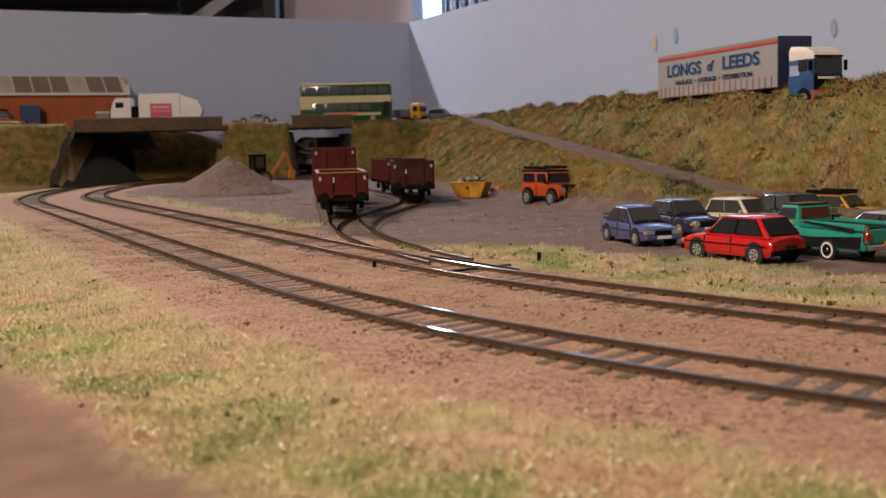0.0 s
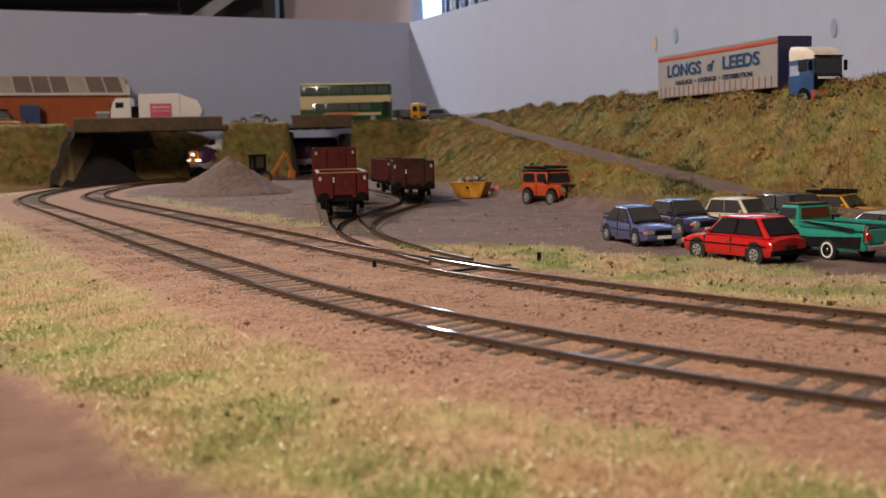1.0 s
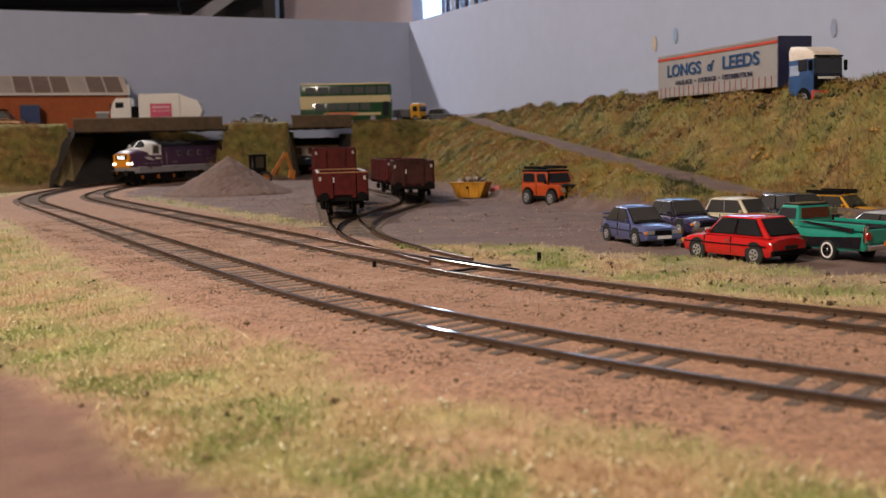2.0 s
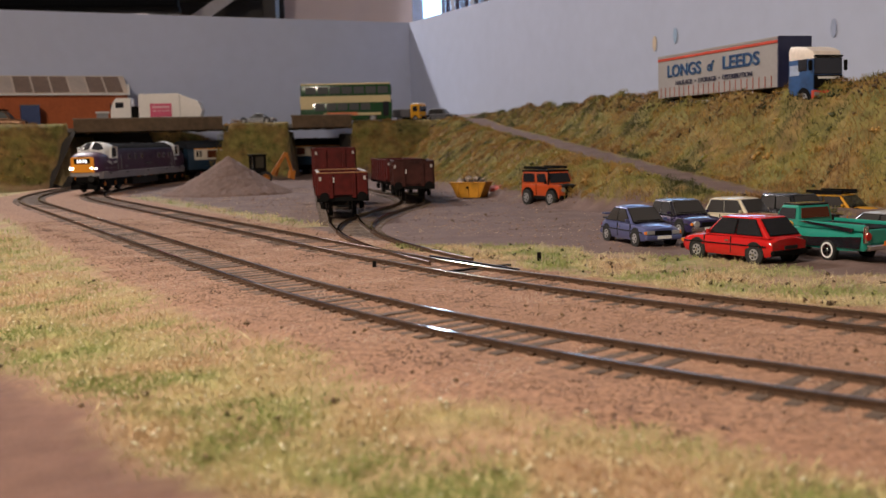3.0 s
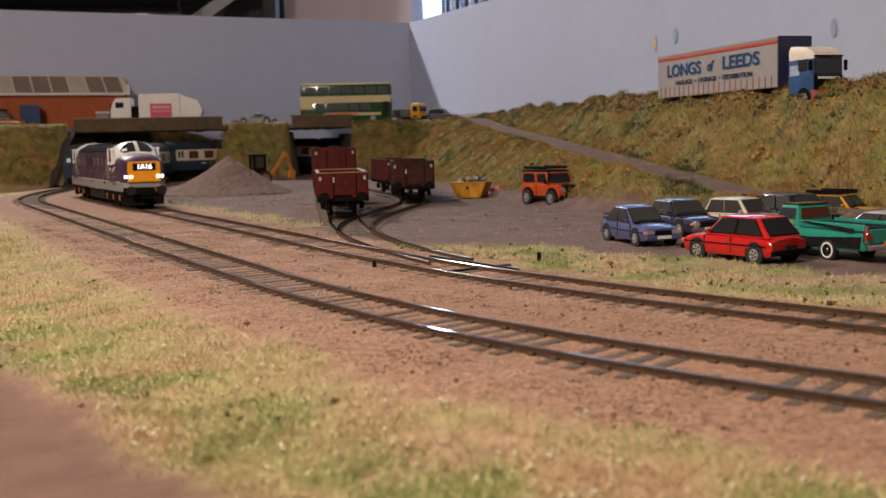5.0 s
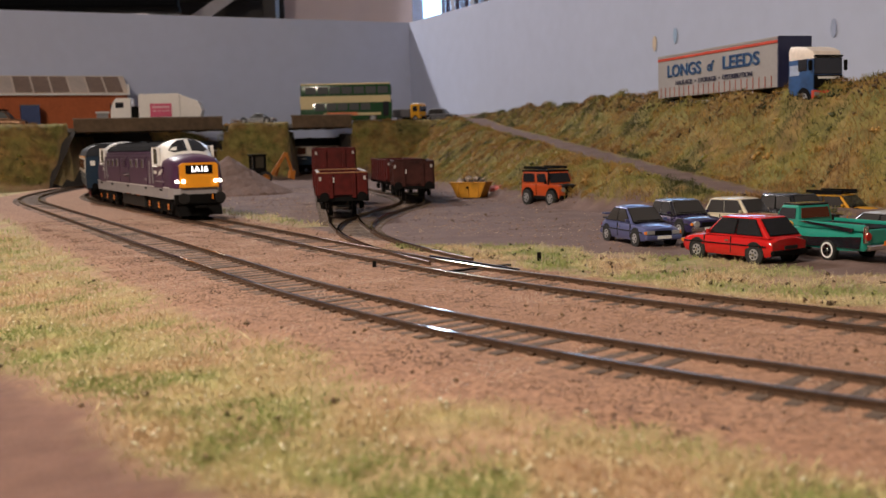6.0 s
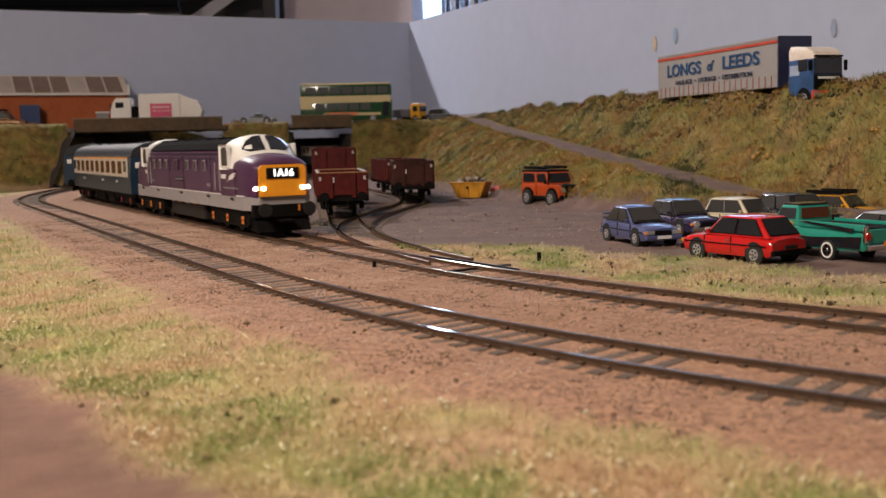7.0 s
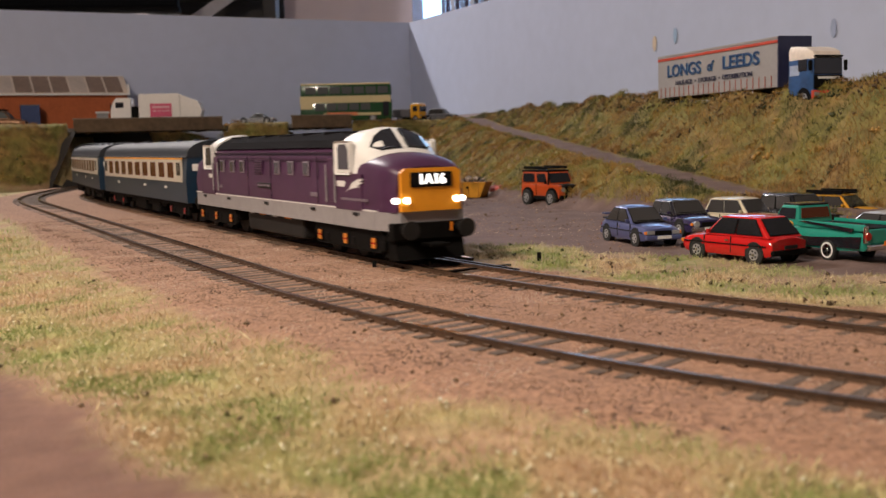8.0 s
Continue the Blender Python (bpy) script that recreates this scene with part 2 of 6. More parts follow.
def ground_height(x, y):
    z = -2.62 + 0.25 * wobble(x, y, 9) + 0.22 * wobble(x, y, 4.1)
    di, si, ai = dist_to(INNER, x, y, -1300, 640)
    do, so, ao = dist_to(OUTER, x, y, -1300, 640)
    z = z + 0.85 * (1 - smooth01((np.minimum(di, do) - 26) / 24))
    rise = 4.5 / (1 + np.exp((y * -1 + 1190) / 60)) * smooth01((-x + 150) / 200)
    z = z + rise * smooth01((np.minimum(di, do) * -1 + 160) / 80)
    z = np.where((so < 0) & (do > 34), z - 2.0 * smooth01((do - 34) / 40) + 0.8 * wobble(x, y, 15, 2), z)
    # ramp, its front bank and the bank behind it
    best = np.full(x.shape, 1e9)
    u, zr, wf, wb = (np.zeros(x.shape) for _ in range(4))
    for p, q in zip(RAMP, RAMP[1:]):
        dx, dy = q[0] - p[0], q[1] - p[1]
        n = math.hypot(dx, dy)
        t = np.clip(((x - p[0]) * dx + (y - p[1]) * dy) / n ** 2, 0, 1)
        cx, cy = p[0] + t * dx, p[1] + t * dy
        d = np.hypot(x - cx, y - cy)
        near = d < best
        best = np.where(near, d, best)
        u = np.where(near, d * np.sign((x - cx) * -dy + (y - cy) * dx), u)
        for arr, i in ((0, 2), (1, 3), (2, 4)):
            val = p[i] + t * (q[i] - p[i])
            if arr == 0:
                zr = np.where(near, val, zr)
            elif arr == 1:
                wf = np.where(near, val, wf)
            else:
                wb = np.where(near, val, wb)
    rough = 6.0 * wobble(x, y, 17, 1) + 3.0 * wobble(x + 0.6 * y, y, 6.5, 3)
    front = zr * (1 - smooth01((-u - 17) / wf * 0.9)) + rough * smooth01((-u - 14) / 12) * (1 - smooth01((-u - 17 - wf) / 12)) - 9 * smooth01((-u - 14 - wf) / 14)
    lip = 73.0 + 6 * smooth01((y - 700) / 300)
    back = zr + smooth01((u - 17) / wb) * (lip - zr) + rough * smooth01((u - 17) / 15) * (1 - smooth01((u - 17 - wb) / 10)) - 18 * smooth01((u - 19 - wb) / 14)
    zb = np.where(u > 0, back, front)
    z = np.maximum(z, np.where(y > 190, zb, z))
    # upper road bank
    v = road_v(x, y)
    rough2 = 6.5 * wobble(x, y, 17, 5) + 3.2 * wobble(x, y, 6.5, 4)
    slope = 52 - 14 * smooth01((x + 430) / 60) + 30 * smooth01((x + 130) / 60)
    zu = (75.0 + 3 * (x < -400)) * smooth01((v + slope) / slope * 1.02) + rough2 * smooth01((v + slope + 6) / 12) * (1 - smooth01((v + 8) / 8))
    zu = np.where((x > -322) & (x < -250), zu * smooth01((x + 322) / 36) ** 0.8 - 4 * (x < -316), zu)
    zu = np.where(v > 5, np.minimum(zu, 62), zu)
    zu = np.where(v > 92, -9, zu)
    zu = np.where(in_opening(x, v) | (v < -slope - 9), -9, zu)
    free = (np.minimum(di, do) < 30) & (y > 1150)
    zu = np.where(free, -9, zu)
    return np.maximum(z, zu), di, si, ai, do, so, ao, u, v, zu


def build_ground():
    xs, ys = np.arange(-760, 660, 6.0), np.arange(20, 1760, 6.0)
    gx, gy = np.meshgrid(xs, ys)
    x, y = gx.ravel(), gy.ravel()
    z, di, si, ai, do, so, ao, u, v, zu = ground_height(x, y)
    nx, ny = len(xs), len(ys)
    i = (np.arange(ny - 1)[:, None] * nx + np.arange(nx - 1)).ravel()
    ob = mesh_from("ground", np.c_[x, y, z], np.c_[i, i + 1, i + nx + 1, i + nx], EARTH)
    ob.data.polygons.foreach_set("use_smooth", [True] * len(ob.data.polygons))
    edge = 6 * wobble(x, y, 22, 1)
    yard = ((si > 0) & (di > 30 + edge)).astype(float) * smooth01((y - 250) / 60)
    turf = turf_mask(x, y, z, di, si, ai, do, so, u, v)
    ramp_top = (abs(u) < 14 + 2.5 * wobble(x, y, 12, 3)) & (y > 200)
    col = np.zeros((len(x), 4))
    col[:, 0] = np.maximum(yard, ramp_top)
    col[:, 1], col[:, 3] = np.where(z > 5, turf, 0), 0
    col[:, 2] = smooth01((do - 88 - edge) / 14) * (so < 0) * (y < 500)
    sward = np.maximum(low_turf(x, y, do, so) * np.clip(0.75 + 0.4 * wobble(x, y, 13, 9), 0, 1), 0.6 * turf * (z < 5))
    col[:, 3] = sward
    layer = ob.data.color_attributes.new("zone", "FLOAT_COLOR", "POINT")
    layer.data.foreach_set("color", col.ravel())
    tagged(ob, "brown ballasted scenic ground of a model railway layout", "ground", kind="structure")


def low_turf(x, y, do, so):
    """How thickly the near verge is grown over."""
    w = 9 * wobble(x, y, 30, 2) + 5 * wobble(x, y, 9, 7)
    return (so < 0) * smooth01((do - 38 - w) / 16) * (1 - smooth01((do - 90 - 1.4 * w) / 16)) * (y < 1100)


def turf_mask(x, y, z, di, si, ai, do, so, u, v):
    w = 9 * wobble(x, y, 30, 2) + 5 * wobble(x, y, 9, 7)
    near = (so < 0) & (do > 42 + w) & (do < 96 + 1.4 * w) & (y < 1100)
    near2 = (so < 0) & (do > 40) & (y > 620)
    strip = (si > 0) & (di > 25 + 0.5 * w) & (di < 86 + 1.4 * w) & (ai > 120 + 2 * w) & (y < 470)
    patch = (si > 0) & (di > 30) & (di < 54 + 1.3 * w) & (ai < 60) & (ai > -420)
    bank = (z > 5 + 0.3 * w) & ~((abs(u) < 14 + 2.5 * wobble(x, y, 12, 3)) & (y > 200))
    return (near | near2 | strip | patch | bank).astype(float)


build_ground()


# ---------------------------------------------------------------- boards and room
BOARD = mat("pale_blue_board", (0.47, 0.515, 0.68), 0.75, 0, 0.035, 60, 0.05)
PINKWALL = mat("pinkish_plaster", (0.86, 0.73, 0.74), 0.85, 0, 0.04, 20)
PLASTER = mat("white_plaster", (0.55, 0.52, 0.49), 0.85, 0, 0.04, 20)
CARPET = mat("grey_carpet", (0.22, 0.19, 0.17), 0.95, 0, 0.2, 200)
TIMBER = mat("baseboard_timber", (0.42, 0.30, 0.18), 0.7, 0, 0.2, 60)


def slab(name, p, q, z0, z1, thick, material, label, category="wall", kind="structure"):
    """An upright board from p to q, its thickness away from the layout."""
    d = Vector((q[0] - p[0], q[1] - p[1], 0))
    n = Vector((-d.y, d.x, 0)).normalized() * thick
    bm = B()
    a = [Vector((p[0], p[1], 0)), Vector((q[0], q[1], 0)), Vector((q[0], q[1], 0)) + n, Vector((p[0], p[1], 0)) + n]
    lo = [bm.verts.new((c.x, c.y, z0)) for c in a]
    hi = [bm.verts.new((c.x, c.y, z1)) for c in a]
    bm.faces.new(lo[::-1])
    bm.faces.new(hi)
    for i in range(4):
        bm.faces.new((lo[i], lo[(i + 1) % 4], hi[(i + 1) % 4], hi[i]))
    return tagged(part(name, bm, material), label, category, kind=kind)


slab("backscene_north", (-900, 1250), (-45, 1700), -20, 233.5, 9, BOARD, "pale blue painted backscene board behind the layout")
slab("backscene_east", (-45, 1700), (100, 1396), 82, 233.5, 9, BOARD, "pale blue painted backscene board above the bank")
slab("backscene_east_front", (100, 1396), (690, 158), -20, 233.5, 9, BOARD, "pale blue painted backscene board beside the bank")


def room():
    bm = box(B(), -60, 890, -22, 1460, 1780, 24)
    tagged(part("baseboard", bm, TIMBER), "plywood baseboard under the layout", "board", kind="structure")
    for i, (x, y) in enumerate(((-650, 100), (550, 100), (-650, 1250), (550, 1000))):
        bm = box(B(), x, y, -537, 50, 50, 1006, 2)
        tagged(part("trestle_leg", bm, TIMBER), "square timber leg under the baseboard", "leg", "legs under the layout")
    bm = box(B(), -300, 350, -1060, 5400, 6000, 40)
    tagged(part("floor", bm, CARPET), "grey carpeted room floor", "floor", kind="structure")
    bm = box(B(), -300, 350, 1520, 5400, 6000, 40)
    tagged(part("ceiling", bm, PLASTER), "white plaster ceiling", "ceiling", kind="structure")
    for name, cx, cy, sx, sy, m in (("wall_west", -2980, 350, 40, 5920, PLASTER), ("wall_east", 2380, 350, 40, 5920, PLASTER), ("wall_south", -300, -2630, 5320, 40, PLASTER)):
        tagged(part(name, box(B(), cx, cy, 230, sx, sy, 2540), m), "plain plastered room wall", "wall", kind="structure")
    # north wall with a window opening
    y, x0, x1, z0, z1 = 2730, -62, 1000, 250, 1180
    for name, a, b, c, d in (("wall_north", -3000, x0, -1040, 1500), ("wall_north_b", x1, 2360, -1040, 1500), ("wall_north_sill", x0, x1, -1040, z0), ("wall_north_head", x0, x1, z1, 1500)):
        tagged(part(name, box(B(), (a + b) / 2, y, (c + d) / 2, b - a, 60, d - c), PINKWALL), "pinkish plastered wall round a window", "wall", kind="structure")
    win = tagged(new("window_1"), "white framed window with daylight behind striped curtains", "window", kind="structure")
    frame_m = mat("window_frame_white", (0.62, 0.72, 0.86), 0.4)
    for cx, cz, sx, sz in ((x0 + 14, 715, 28, 930), (x1 - 14, 715, 28, 930), (469, z0 + 14, 1006, 28), (469, z1 - 14, 1006, 28), (469, 715, 26, 874)):
        part("window_frame", box(B(), cx, y, cz, sx, 40, sz, 3), frame_m, win)
    pane = mat("bright_daylight_pane", (0.40, 0.64, 1.0), 0.4, glow=4.0)
    part("pane", box(B(), 469, y + 24, 715, 1006, 4, 874), pane, win)
    cloth = [mat("curtain_blue", (0.30, 0.36, 0.52), 0.9), mat("curtain_dark", (0.10, 0.07, 0.10), 0.9), mat("curtain_pale", (0.62, 0.58, 0.60), 0.9)]
    cur = thing("curtain", 72, 2688, 1190, 0, "striped blue and dark curtain hanging in the window", "curtain")
    for i in range(26):
        part("stripe", box(B(), -55 + i * 12, (i % 2) * 4, -470, 11.6, 4, 940, 1), cloth[(0, 1, 2, 1)[i % 4]], cur)
    # dark shelving and a black screen above the left board
    dark = mat("dark_shelf_wood", (0.035, 0.028, 0.026), 0.6)
    sh = thing("shelf_unit", -470, 2450, -1040, 0, "dark open shelving with a pale brace against the wall", "shelf")
    for x in (-170, 90):
        part("post", box(B(), x, 0, 1000, 30, 60, 2000, 2), dark, sh)
    for z in (1290, 1440, 1640):
        part("shelf", box(B(), -40, 0, z, 230, 200, 22, 2), dark, sh)
    part("back_panel", box(B(), -40, 104, 1250, 290, 6, 1500), dark, sh)
    part("brace", box(B(), -40, -34, 1395, 210, 6, 26, 1, Matrix.Rotation(radians(-32), 4, "Y")), mat("pale_brace", (0.55, 0.52, 0.55), 0.6), sh)
    part("carton", box(B(), -128, -20, 1338, 46, 60, 70, 2), mat("carton_brown", (0.28, 0.20, 0.16), 0.8), sh)
    tv = thing("television", -1085, 2100, 328, 8, "wide black flat screen hanging above the layout", "television")
    part("screen", box(B(), 0, 0, 200, 1130, 30, 400, 4), mat("black_screen", (0.006, 0.006, 0.007), 0.7, spec=0.05), tv)
    part("bezel", box(B(), 0, -4, -4, 1136, 36, 10, 2), BLACK, tv)
    part("bracket", box(B(), 0, 60, 200, 120, 90, 120, 2), BLACK, tv)
    part("wall_arm", box(B(), 0, 340, 200, 60, 480, 40, 2), BLACK, tv)
    # ceiling lamp
    cl = thing("ceiling_lamp", -1130, 2200, 1500, 0, "round white ceiling lamp", "lamp")
    part("rose", cyl(B(), 0, 0, -12, 60, 24, "z", 32), WHITE, cl)
    part("shade", cyl(B(), 0, 0, -48, 60, 48, "z", 32, 130), mat("lamp_shade", (0.9, 0.85, 0.75), 0.6), cl)


room()

# small scuffs on the east board
def wall_mark(cx, cz, colour, name, label):
    d = Vector((590, -1238, 0)).normalized()
    n = Vector((-1238, -590, 0)).normalized()
    bm = B()
    pts = []
    for i in range(12):
        a = i / 12 * 2 * math.pi
        pts.append((cx[0] + d.x * math.cos(a) * 3.2, cx[1] + d.y * math.cos(a) * 3.2, cz + 8 * math.sin(a)))
    lo = [bm.verts.new(Vector(p) + n * 0.4) for p in pts]
    hi = [bm.verts.new(Vector(p) + n * 0.9) for p in pts]
    bm.faces.new(lo)
    bm.faces.new(hi[::-1])
    for i in range(12):
        bm.faces.new((lo[i], lo[(i + 1) % 12], hi[(i + 1) % 12], hi[i]))
    tagged(part(name, bm, mat(name, colour, 0.7)), label, "mark")


def on_board(ratio):
    """Point of the east board whose x/y is the ratio."""
    k = 590 / -1238
    y = (100 - 1396 * k) / (ratio - k)
    return ratio * y, y


wall_mark(on_board(0.2240), 146, (0.30, 0.42, 0.60), "blue_paint_patch", "small blue paint patch on the backscene board")
wall_mark(on_board(0.2045), 141, (0.62, 0.50, 0.38), "tan_paint_patch", "small tan paint patch on the backscene board")
wall_mark(on_board(0.3730), 131, (0.33, 0.38, 0.55), "blue_paint_patch", "small blue paint patch on the backscene board")


# ---------------------------------------------------------------- upper road, bridges, abutments
CONCRETE = mat("weathered_dark_concrete", (0.105, 0.068, 0.04), 0.85, 0, 0.35, 150, 0.3)
# dark grey of the abutments, also of the sheet that stands for shade
ABUT = mat("dark_grey_matt", (0.034, 0.029, 0.027), 0.85, 0, 0.25, 60)
TARMAC = mat("grey_road_surface", (0.13, 0.12, 0.115), 0.9, 0, 0.15, 300, 0.3)
ROADTURN = math.degrees(math.atan(ROAD_K))


def road_pt(x, v=0.0):
    """A point at x along the road front line, v behind it."""
    y = 1305 + ROAD_K * (x + 455)
    return x - ROAD_K * ROAD_N * v, y + ROAD_N * v


def upper_road():
    bm = B()
    a, b = road_pt(-740), road_pt(120)
    c, d = road_pt(120, 130), road_pt(-740, 130)
    top = [bm.verts.new((p[0], p[1], ROAD_Z)) for p in (a, b, c, d)]
    low = [bm.verts.new((p[0], p[1], ROAD_Z - 5)) for p in (a, b, c, d)]
    bm.faces.new(top)
    bm.faces.new(low[::-1])
    for i in range(4):
        bm.faces.new((low[i], low[(i + 1) % 4], top[(i + 1) % 4], top[i]))
    tagged(part("road", bm, TARMAC), "grey upper road crossing two bridges", "road", kind="structure")
    turn = Matrix.Rotation(math.atan(ROAD_K), 4, "Z")
    for x0, x1, name in ((-453, -283, "wide"), (-197, -121, "narrow")):
        p, q = road_pt(x0), road_pt(x1)
        n = math.hypot(q[0] - p[0], q[1] - p[1])
        br = thing("road_bridge", (p[0] + q[0]) / 2, (p[1] + q[1]) / 2, 0, ROADTURN, "dark weathered girder bridge carrying the upper road over the tracks" if name == "wide" else "narrow dark girder bridge over the siding", "bridge", "road bridges")
        part("girder", box(B(), 0, -3, 74.8, n, 6, 16, 0.6), CONCRETE, br)
        part("girder", box(B(), 0, 99, 71, n, 6, 6, 0.6), CONCRETE, br)
        part("coping", box(B(), 0, -3, 83.2, n + 2, 8, 1.4, 0.4), mat("coping_stone", (0.19, 0.145, 0.105), 0.85, 0, 0.3), br)
        for i in range(5):
            part("cross_beam", box(B(), -n / 2 + (i + 0.5) * n / 5, 48, 66.0, 4, 96, 1.8), CONCRETE, br)
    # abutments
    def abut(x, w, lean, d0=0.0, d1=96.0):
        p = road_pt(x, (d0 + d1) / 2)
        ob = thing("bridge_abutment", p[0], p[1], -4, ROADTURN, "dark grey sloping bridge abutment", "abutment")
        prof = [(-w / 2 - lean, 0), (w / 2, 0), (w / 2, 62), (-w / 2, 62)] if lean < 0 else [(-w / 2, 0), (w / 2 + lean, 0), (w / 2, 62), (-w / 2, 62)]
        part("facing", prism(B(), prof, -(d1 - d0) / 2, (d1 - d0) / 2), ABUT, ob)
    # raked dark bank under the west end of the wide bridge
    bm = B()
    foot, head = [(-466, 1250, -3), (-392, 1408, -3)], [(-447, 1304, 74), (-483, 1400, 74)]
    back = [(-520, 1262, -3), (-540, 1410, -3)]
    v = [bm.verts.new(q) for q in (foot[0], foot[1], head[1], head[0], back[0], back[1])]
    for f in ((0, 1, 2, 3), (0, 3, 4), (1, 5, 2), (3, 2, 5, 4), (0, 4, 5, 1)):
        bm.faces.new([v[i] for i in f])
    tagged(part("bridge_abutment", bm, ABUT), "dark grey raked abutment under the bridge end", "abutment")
    abut(-203, 7, 0, 0, 60)
    abut(-119, 5, 0, 0, 60)
    # dark sheet put in for the deep shade behind the tracks, its west end raked
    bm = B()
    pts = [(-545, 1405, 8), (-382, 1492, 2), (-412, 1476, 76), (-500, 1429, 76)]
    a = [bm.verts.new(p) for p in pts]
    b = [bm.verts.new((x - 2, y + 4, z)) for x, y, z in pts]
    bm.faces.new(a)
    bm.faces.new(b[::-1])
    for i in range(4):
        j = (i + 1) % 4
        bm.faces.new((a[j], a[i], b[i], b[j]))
    tagged(part("under_bridge_shade", bm, ABUT), "dark grey sheet standing for the deep shade under the bridge", "wall", kind="structure")


upper_road()


def far_bank_point(k, w):
    """A point on the bank below the wide bridge: k along the board (0 to 1), w down its slope (0 to 1)."""
    x = -440 + 190 * k
    crest = np.interp(k, (0, 0.12, 0.44, 0.57, 0.8, 1), (84, 80, 66, 55, 28, 6))
    px, py = x + 0.466 * 52 * w, 1250 + (x + 900) * 0.5263 - 4 - 0.885 * 52 * w
    bump = 3.2 * wobble(px, py, 13, 2) + 1.6 * wobble(px, py, 5, 6)
    return px, py, crest * (1 - smooth01(w)) + bump * np.sin(np.pi * np.clip(w, 0, 1)) - 3


def far_bank():
    n, m = 70, 24
    k, w = np.meshgrid(np.linspace(0, 1, n), np.linspace(0, 1, m))
    px, py, pz = far_bank_point(k.ravel(), w.ravel())
    i = (np.arange(m - 1)[:, None] * n + np.arange(n - 1)).ravel()
    ob = mesh_from("embankment", np.c_[px, py, pz], np.c_[i, i + n, i + n + 1, i + 1], EARTH)
    layer = ob.data.color_attributes.new("zone", "FLOAT_COLOR", "POINT")
    layer.data.foreach_set("color", np.tile((0.0, 1.0, 0.0, 0.0), (len(px), 1)).ravel())
    tagged(ob, "grassy ochre embankment behind the tracks below the bridge", "embankment", kind="structure")


far_bank()

# ---------------------------------------------------------------- tracks
RAILBASE = -2.5


def sweep(ln, off, s0, s1, prof, step=4):
    """A profile (y, z) carried along a line, off to its left."""
    keep = np.where((ln[0] >= s0) & (ln[0] <= s1))[0][::step]
    bm = B()
    rings = []
    for i in keep:
        x, y, z, a = ln[1][i], ln[2][i], ln[3][i], ln[4][i]
        nx, ny = -math.sin(a), math.cos(a)
        rings.append([(x + nx * (off + py), y + ny * (off + py), z + pz) for py, pz in prof])
    return loft(bm, rings)


def build_track(ln, s0, s1, label, sleepers=True, step=3, skip=()):
    tr = tagged(new("railway_track"), label, "track", "tracks")
    for off in (8.9, -8.9):
        part("rail", sweep(ln, off, s0, s1, [(-1.1, RAILBASE), (1.1, RAILBASE), (0.4, RAILBASE + 0.7), (0.35, -0.75), (0.66, -0.5), (0.66, -0.12), (-0.66, -0.12), (-0.66, -0.5), (-0.35, -0.75), (-0.4, RAILBASE + 0.7)], step), RAIL, tr, "rusty brown rail", True)
        part("rail_head", sweep(ln, off, s0, s1, [(-0.64, -0.12), (0.64, -0.12), (0.5, 0), (-0.5, 0)], step), RAILTOP, tr, "bright worn rail top")
    return tr


rng = random.Random(4)
SLEEPER_MESH = part("sleeper", box(B(), 0, 0, 0, 3.1, 29, 2.2, 0.25), SLEEPER)
CHAIR_MESH = part("chair", box(B(), 0, 0, 0, 2.0, 3.0, 0.9), RAIL)
TRACKS = [(INNER, -1350, 600, "inner running line with rusty rails on brown sleepers", 6.7), (OUTER, -1350, 600, "outer running line with rusty rails on brown sleepers", 6.7),
          (SIDING_A, 0, SIDING_A[0][-1], "siding track holding the front maroon wagons", 6.8), (SIDING_B, 0, SIDING_B[0][-1] - 88, "curved siding track holding two wagons", 6.8)]
track_things = [build_track(ln, a, b, label, step=3 if ln is INNER or ln is OUTER else 1) for ln, a, b, label, gap in TRACKS]
# turnout details
point = tagged(new("turnout"), "rusty turnout with check rails and switch blades", "turnout")
part("tie_bar", box(B(), 0, 0, -1.6, 2, 30, 1), BLACK, point).matrix_basis = pose(0.012, 0.376, 0, 0, 0, -56)
part("switch_blade", box(B(), 0, 0, -1.0, 60, 0.8, 2), RAILTOP, point).matrix_basis = pose(0.0105, 0.386, 0, 0, 0, -58.5)
part("point_motor_pin", box(B(), 0, 0, 0, 1.5, 1.5, 3.4, 0.2), BLACK, point).matrix_basis = pose(0.0365, 0.396, 0)
part("point_motor_pin", box(B(), 0, 0, -1, 1.4, 1.4, 3, 0.2), BLACK, point).matrix_basis = pose(-0.026, 0.392, 0)


# ---------------------------------------------------------------- train
PURPLE = mat("purple_loco_paint", (0.066, 0.023, 0.062), 0.42, 0, 0.15, 200, spec=0.35)
LOCOGREY = mat("loco_skirt_grey", (0.29, 0.27, 0.28), 0.5, 0, 0.1)
LOCOROOF = mat("loco_roof_black", (0.007, 0.006, 0.007), 0.95, 0, 0.4, spec=0.05)
YELLOW = mat("warning_panel_yellow", (0.85, 0.33, 0.015), 0.45, 0, 0.06)
AXLEBOX = mat("axlebox_orange", (0.62, 0.20, 0.02), 0.5)
COACHBLUE = mat("coach_blue", (0.008, 0.027, 0.055), 0.35, 0, 0.12)
CREAM = mat("coach_cream", (0.58, 0.52, 0.44), 0.45, 0, 0.06)
COACHROOF = mat("coach_roof_grey", (0.022, 0.025, 0.032), 0.55, 0, 0.2, spec=0.25)
WARMPANE = glass_mat("brown_coach_window", (0.10, 0.028, 0.015), 0.12)
ORANGELINE = mat("orange_line", (0.80, 0.34, 0.03), 0.5)


